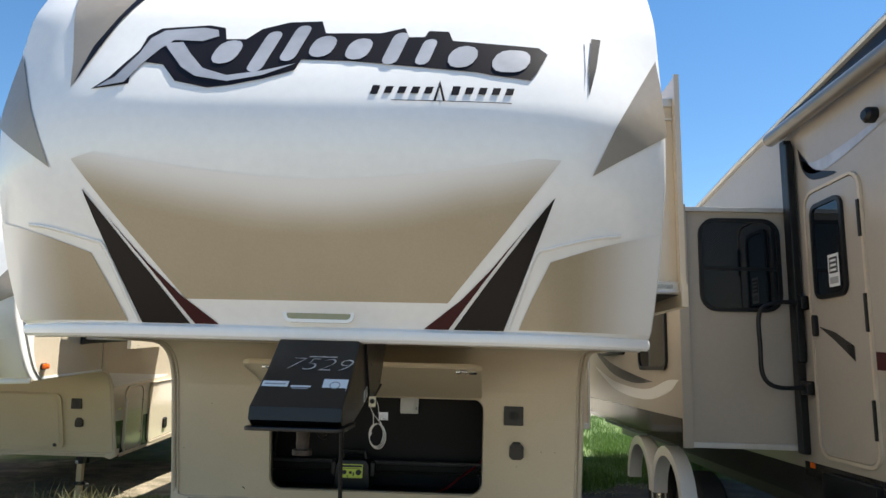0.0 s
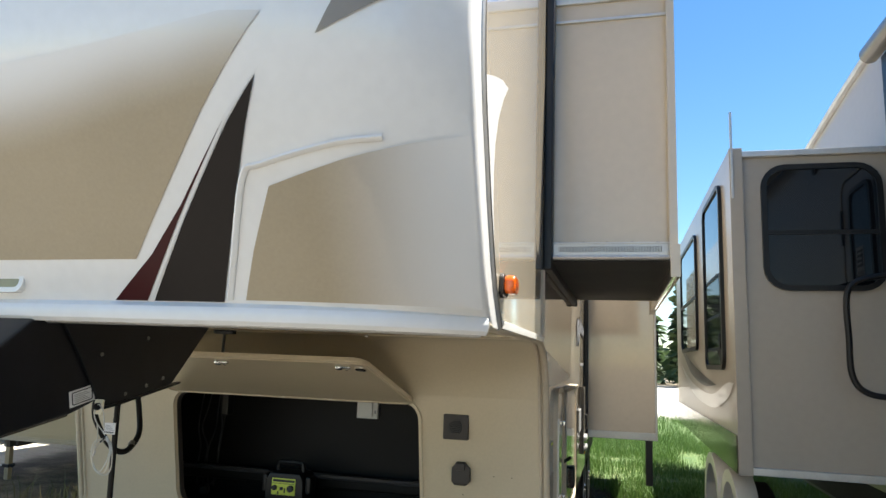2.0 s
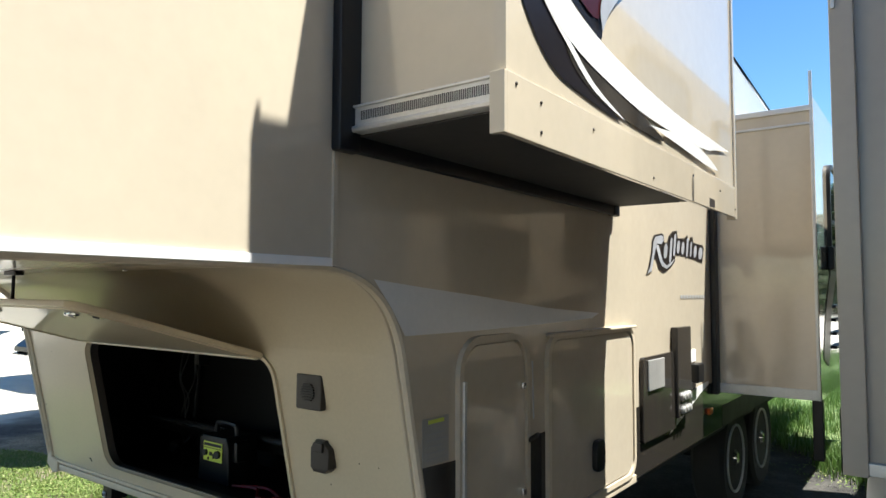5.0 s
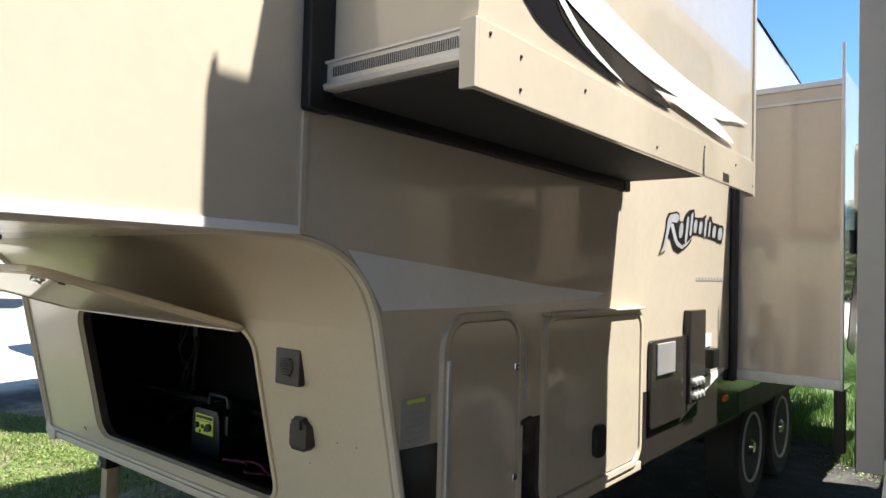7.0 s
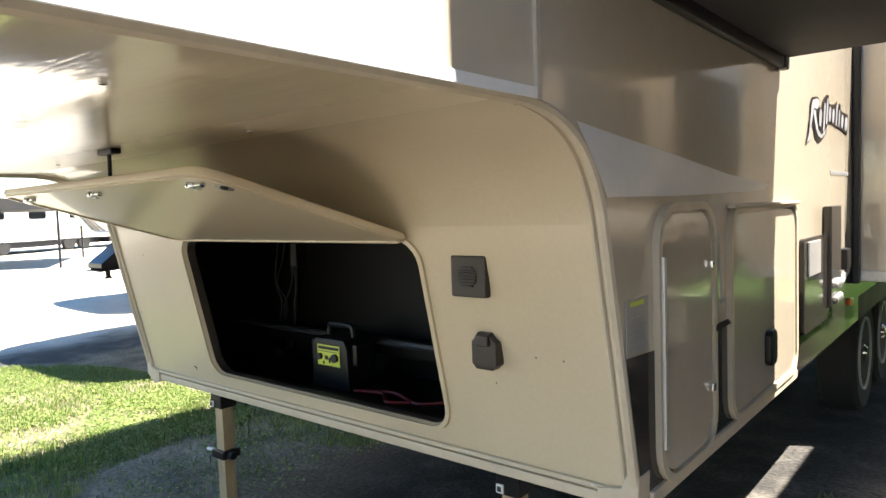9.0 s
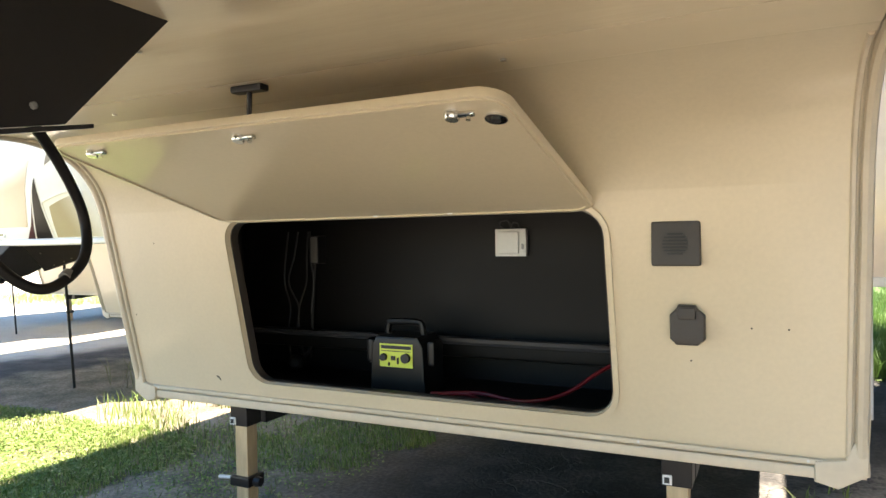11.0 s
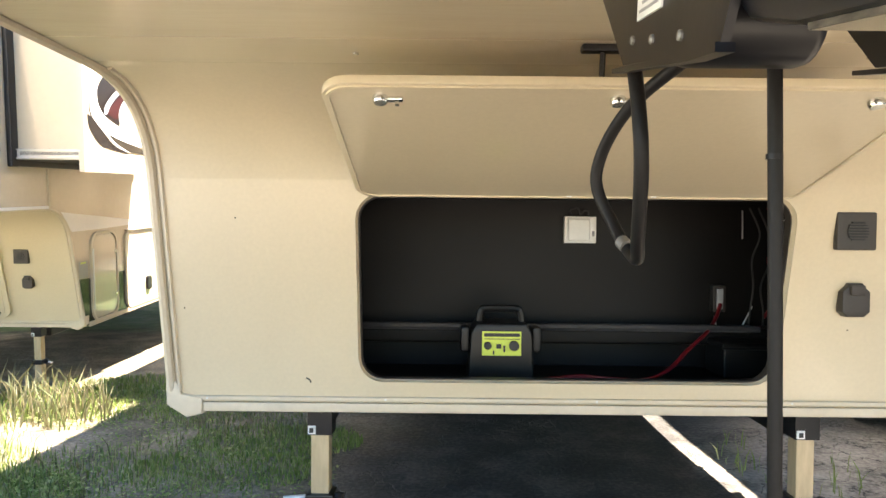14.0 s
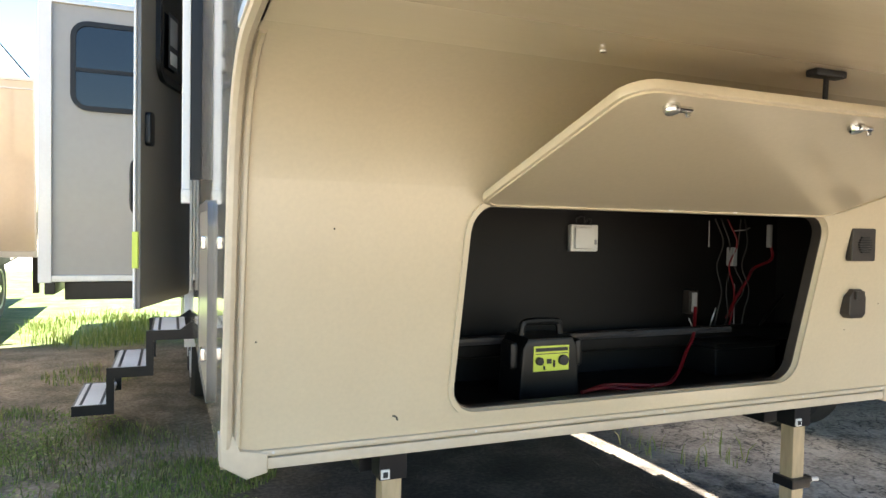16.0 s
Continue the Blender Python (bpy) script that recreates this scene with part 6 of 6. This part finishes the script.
# ---- far lot: parked trailers and a carport ----
def far_trailer(x, y, turn, label):
    r = thing("travel_trailer", (x, y, 0), label, "trailer", "parked trailers across the lot", turn=turn)
    side = [(-3.4, 0.55), (3.4, 0.55), (3.5, 1.6), (3.2, 2.8), (-3.3, 2.9), (-3.5, 2.6), (-3.55, 1.2)]
    part("body", prism([(a, b) for a, b in side], "y", -1.2, 1.2, 0.08), WHITE, r)
    # tall dull stripe: puts the shade on the lower body into the colour
    part("shade_stripe", box(-3.3, 3.3, -1.212, -1.2, 0.75, 1.25), TAUPE, r)
    part("underframe", box(-3.2, 3.2, -1.1, 1.1, 0.28, 0.56), STEEL, r)
    for a in (-2.4, -0.4, 1.8):
        window("window", a, a + 0.9, 1.6, 2.2, 0.08, "y", -1.2, -1, r, False)
    part("door", prism(rrect(0.8, 1.45, 0.65, 2.45, 0.06), "y", -1.2, -1.22), CAP, r)
    for a in (-0.45, 0.45):
        m = pose(a, -1.05, 0.36, 90, 0, 0)
        part("wheel", lathe([(0.2, -0.1), (0.34, -0.1), (0.36, 0), (0.34, 0.1), (0.2, 0.1)], m, 20), TYRE, r)
    part("tongue", tube([(-3.4, -0.5, 0.5), (-4.5, 0, 0.5)], 0.05, 6, smooth=0), STEEL, r)
    part("tongue", tube([(-3.4, 0.5, 0.5), (-4.5, 0, 0.5)], 0.05, 6, smooth=0), STEEL, r)
    part("jack", tube([(-4.4, 0, 0.8), (-4.4, 0, 0.0)], 0.04, 6, smooth=0), STEEL, r)


for fx, fy, ft in ((-33.0, 11.8, 115), (-35.5, 16.2, 112), (-37.0, 20.6, 117), (-38.5, 25.5, 115), (-31.5, 7.0, 115)):
    far_trailer(fx, fy, ft, "white travel trailer parked across the gravel lot")
cpt = thing("carport", (-24.5, 9.6, 0), "low dark carport roof on posts", "carport", turn=62)
part("roof", prism([(-3, 1.95), (0, 2.35), (3, 1.95), (3, 1.8), (-3, 1.8)], "y", -3, 3, 0.02), UNDER, cpt)
for a in (-2.8, 2.8):
    for c in (-2.8, 2.8):
        part("post", box(a - 0.035, a + 0.035, c - 0.035, c + 0.035, 0, 1.85, 0.01), STEEL, cpt)
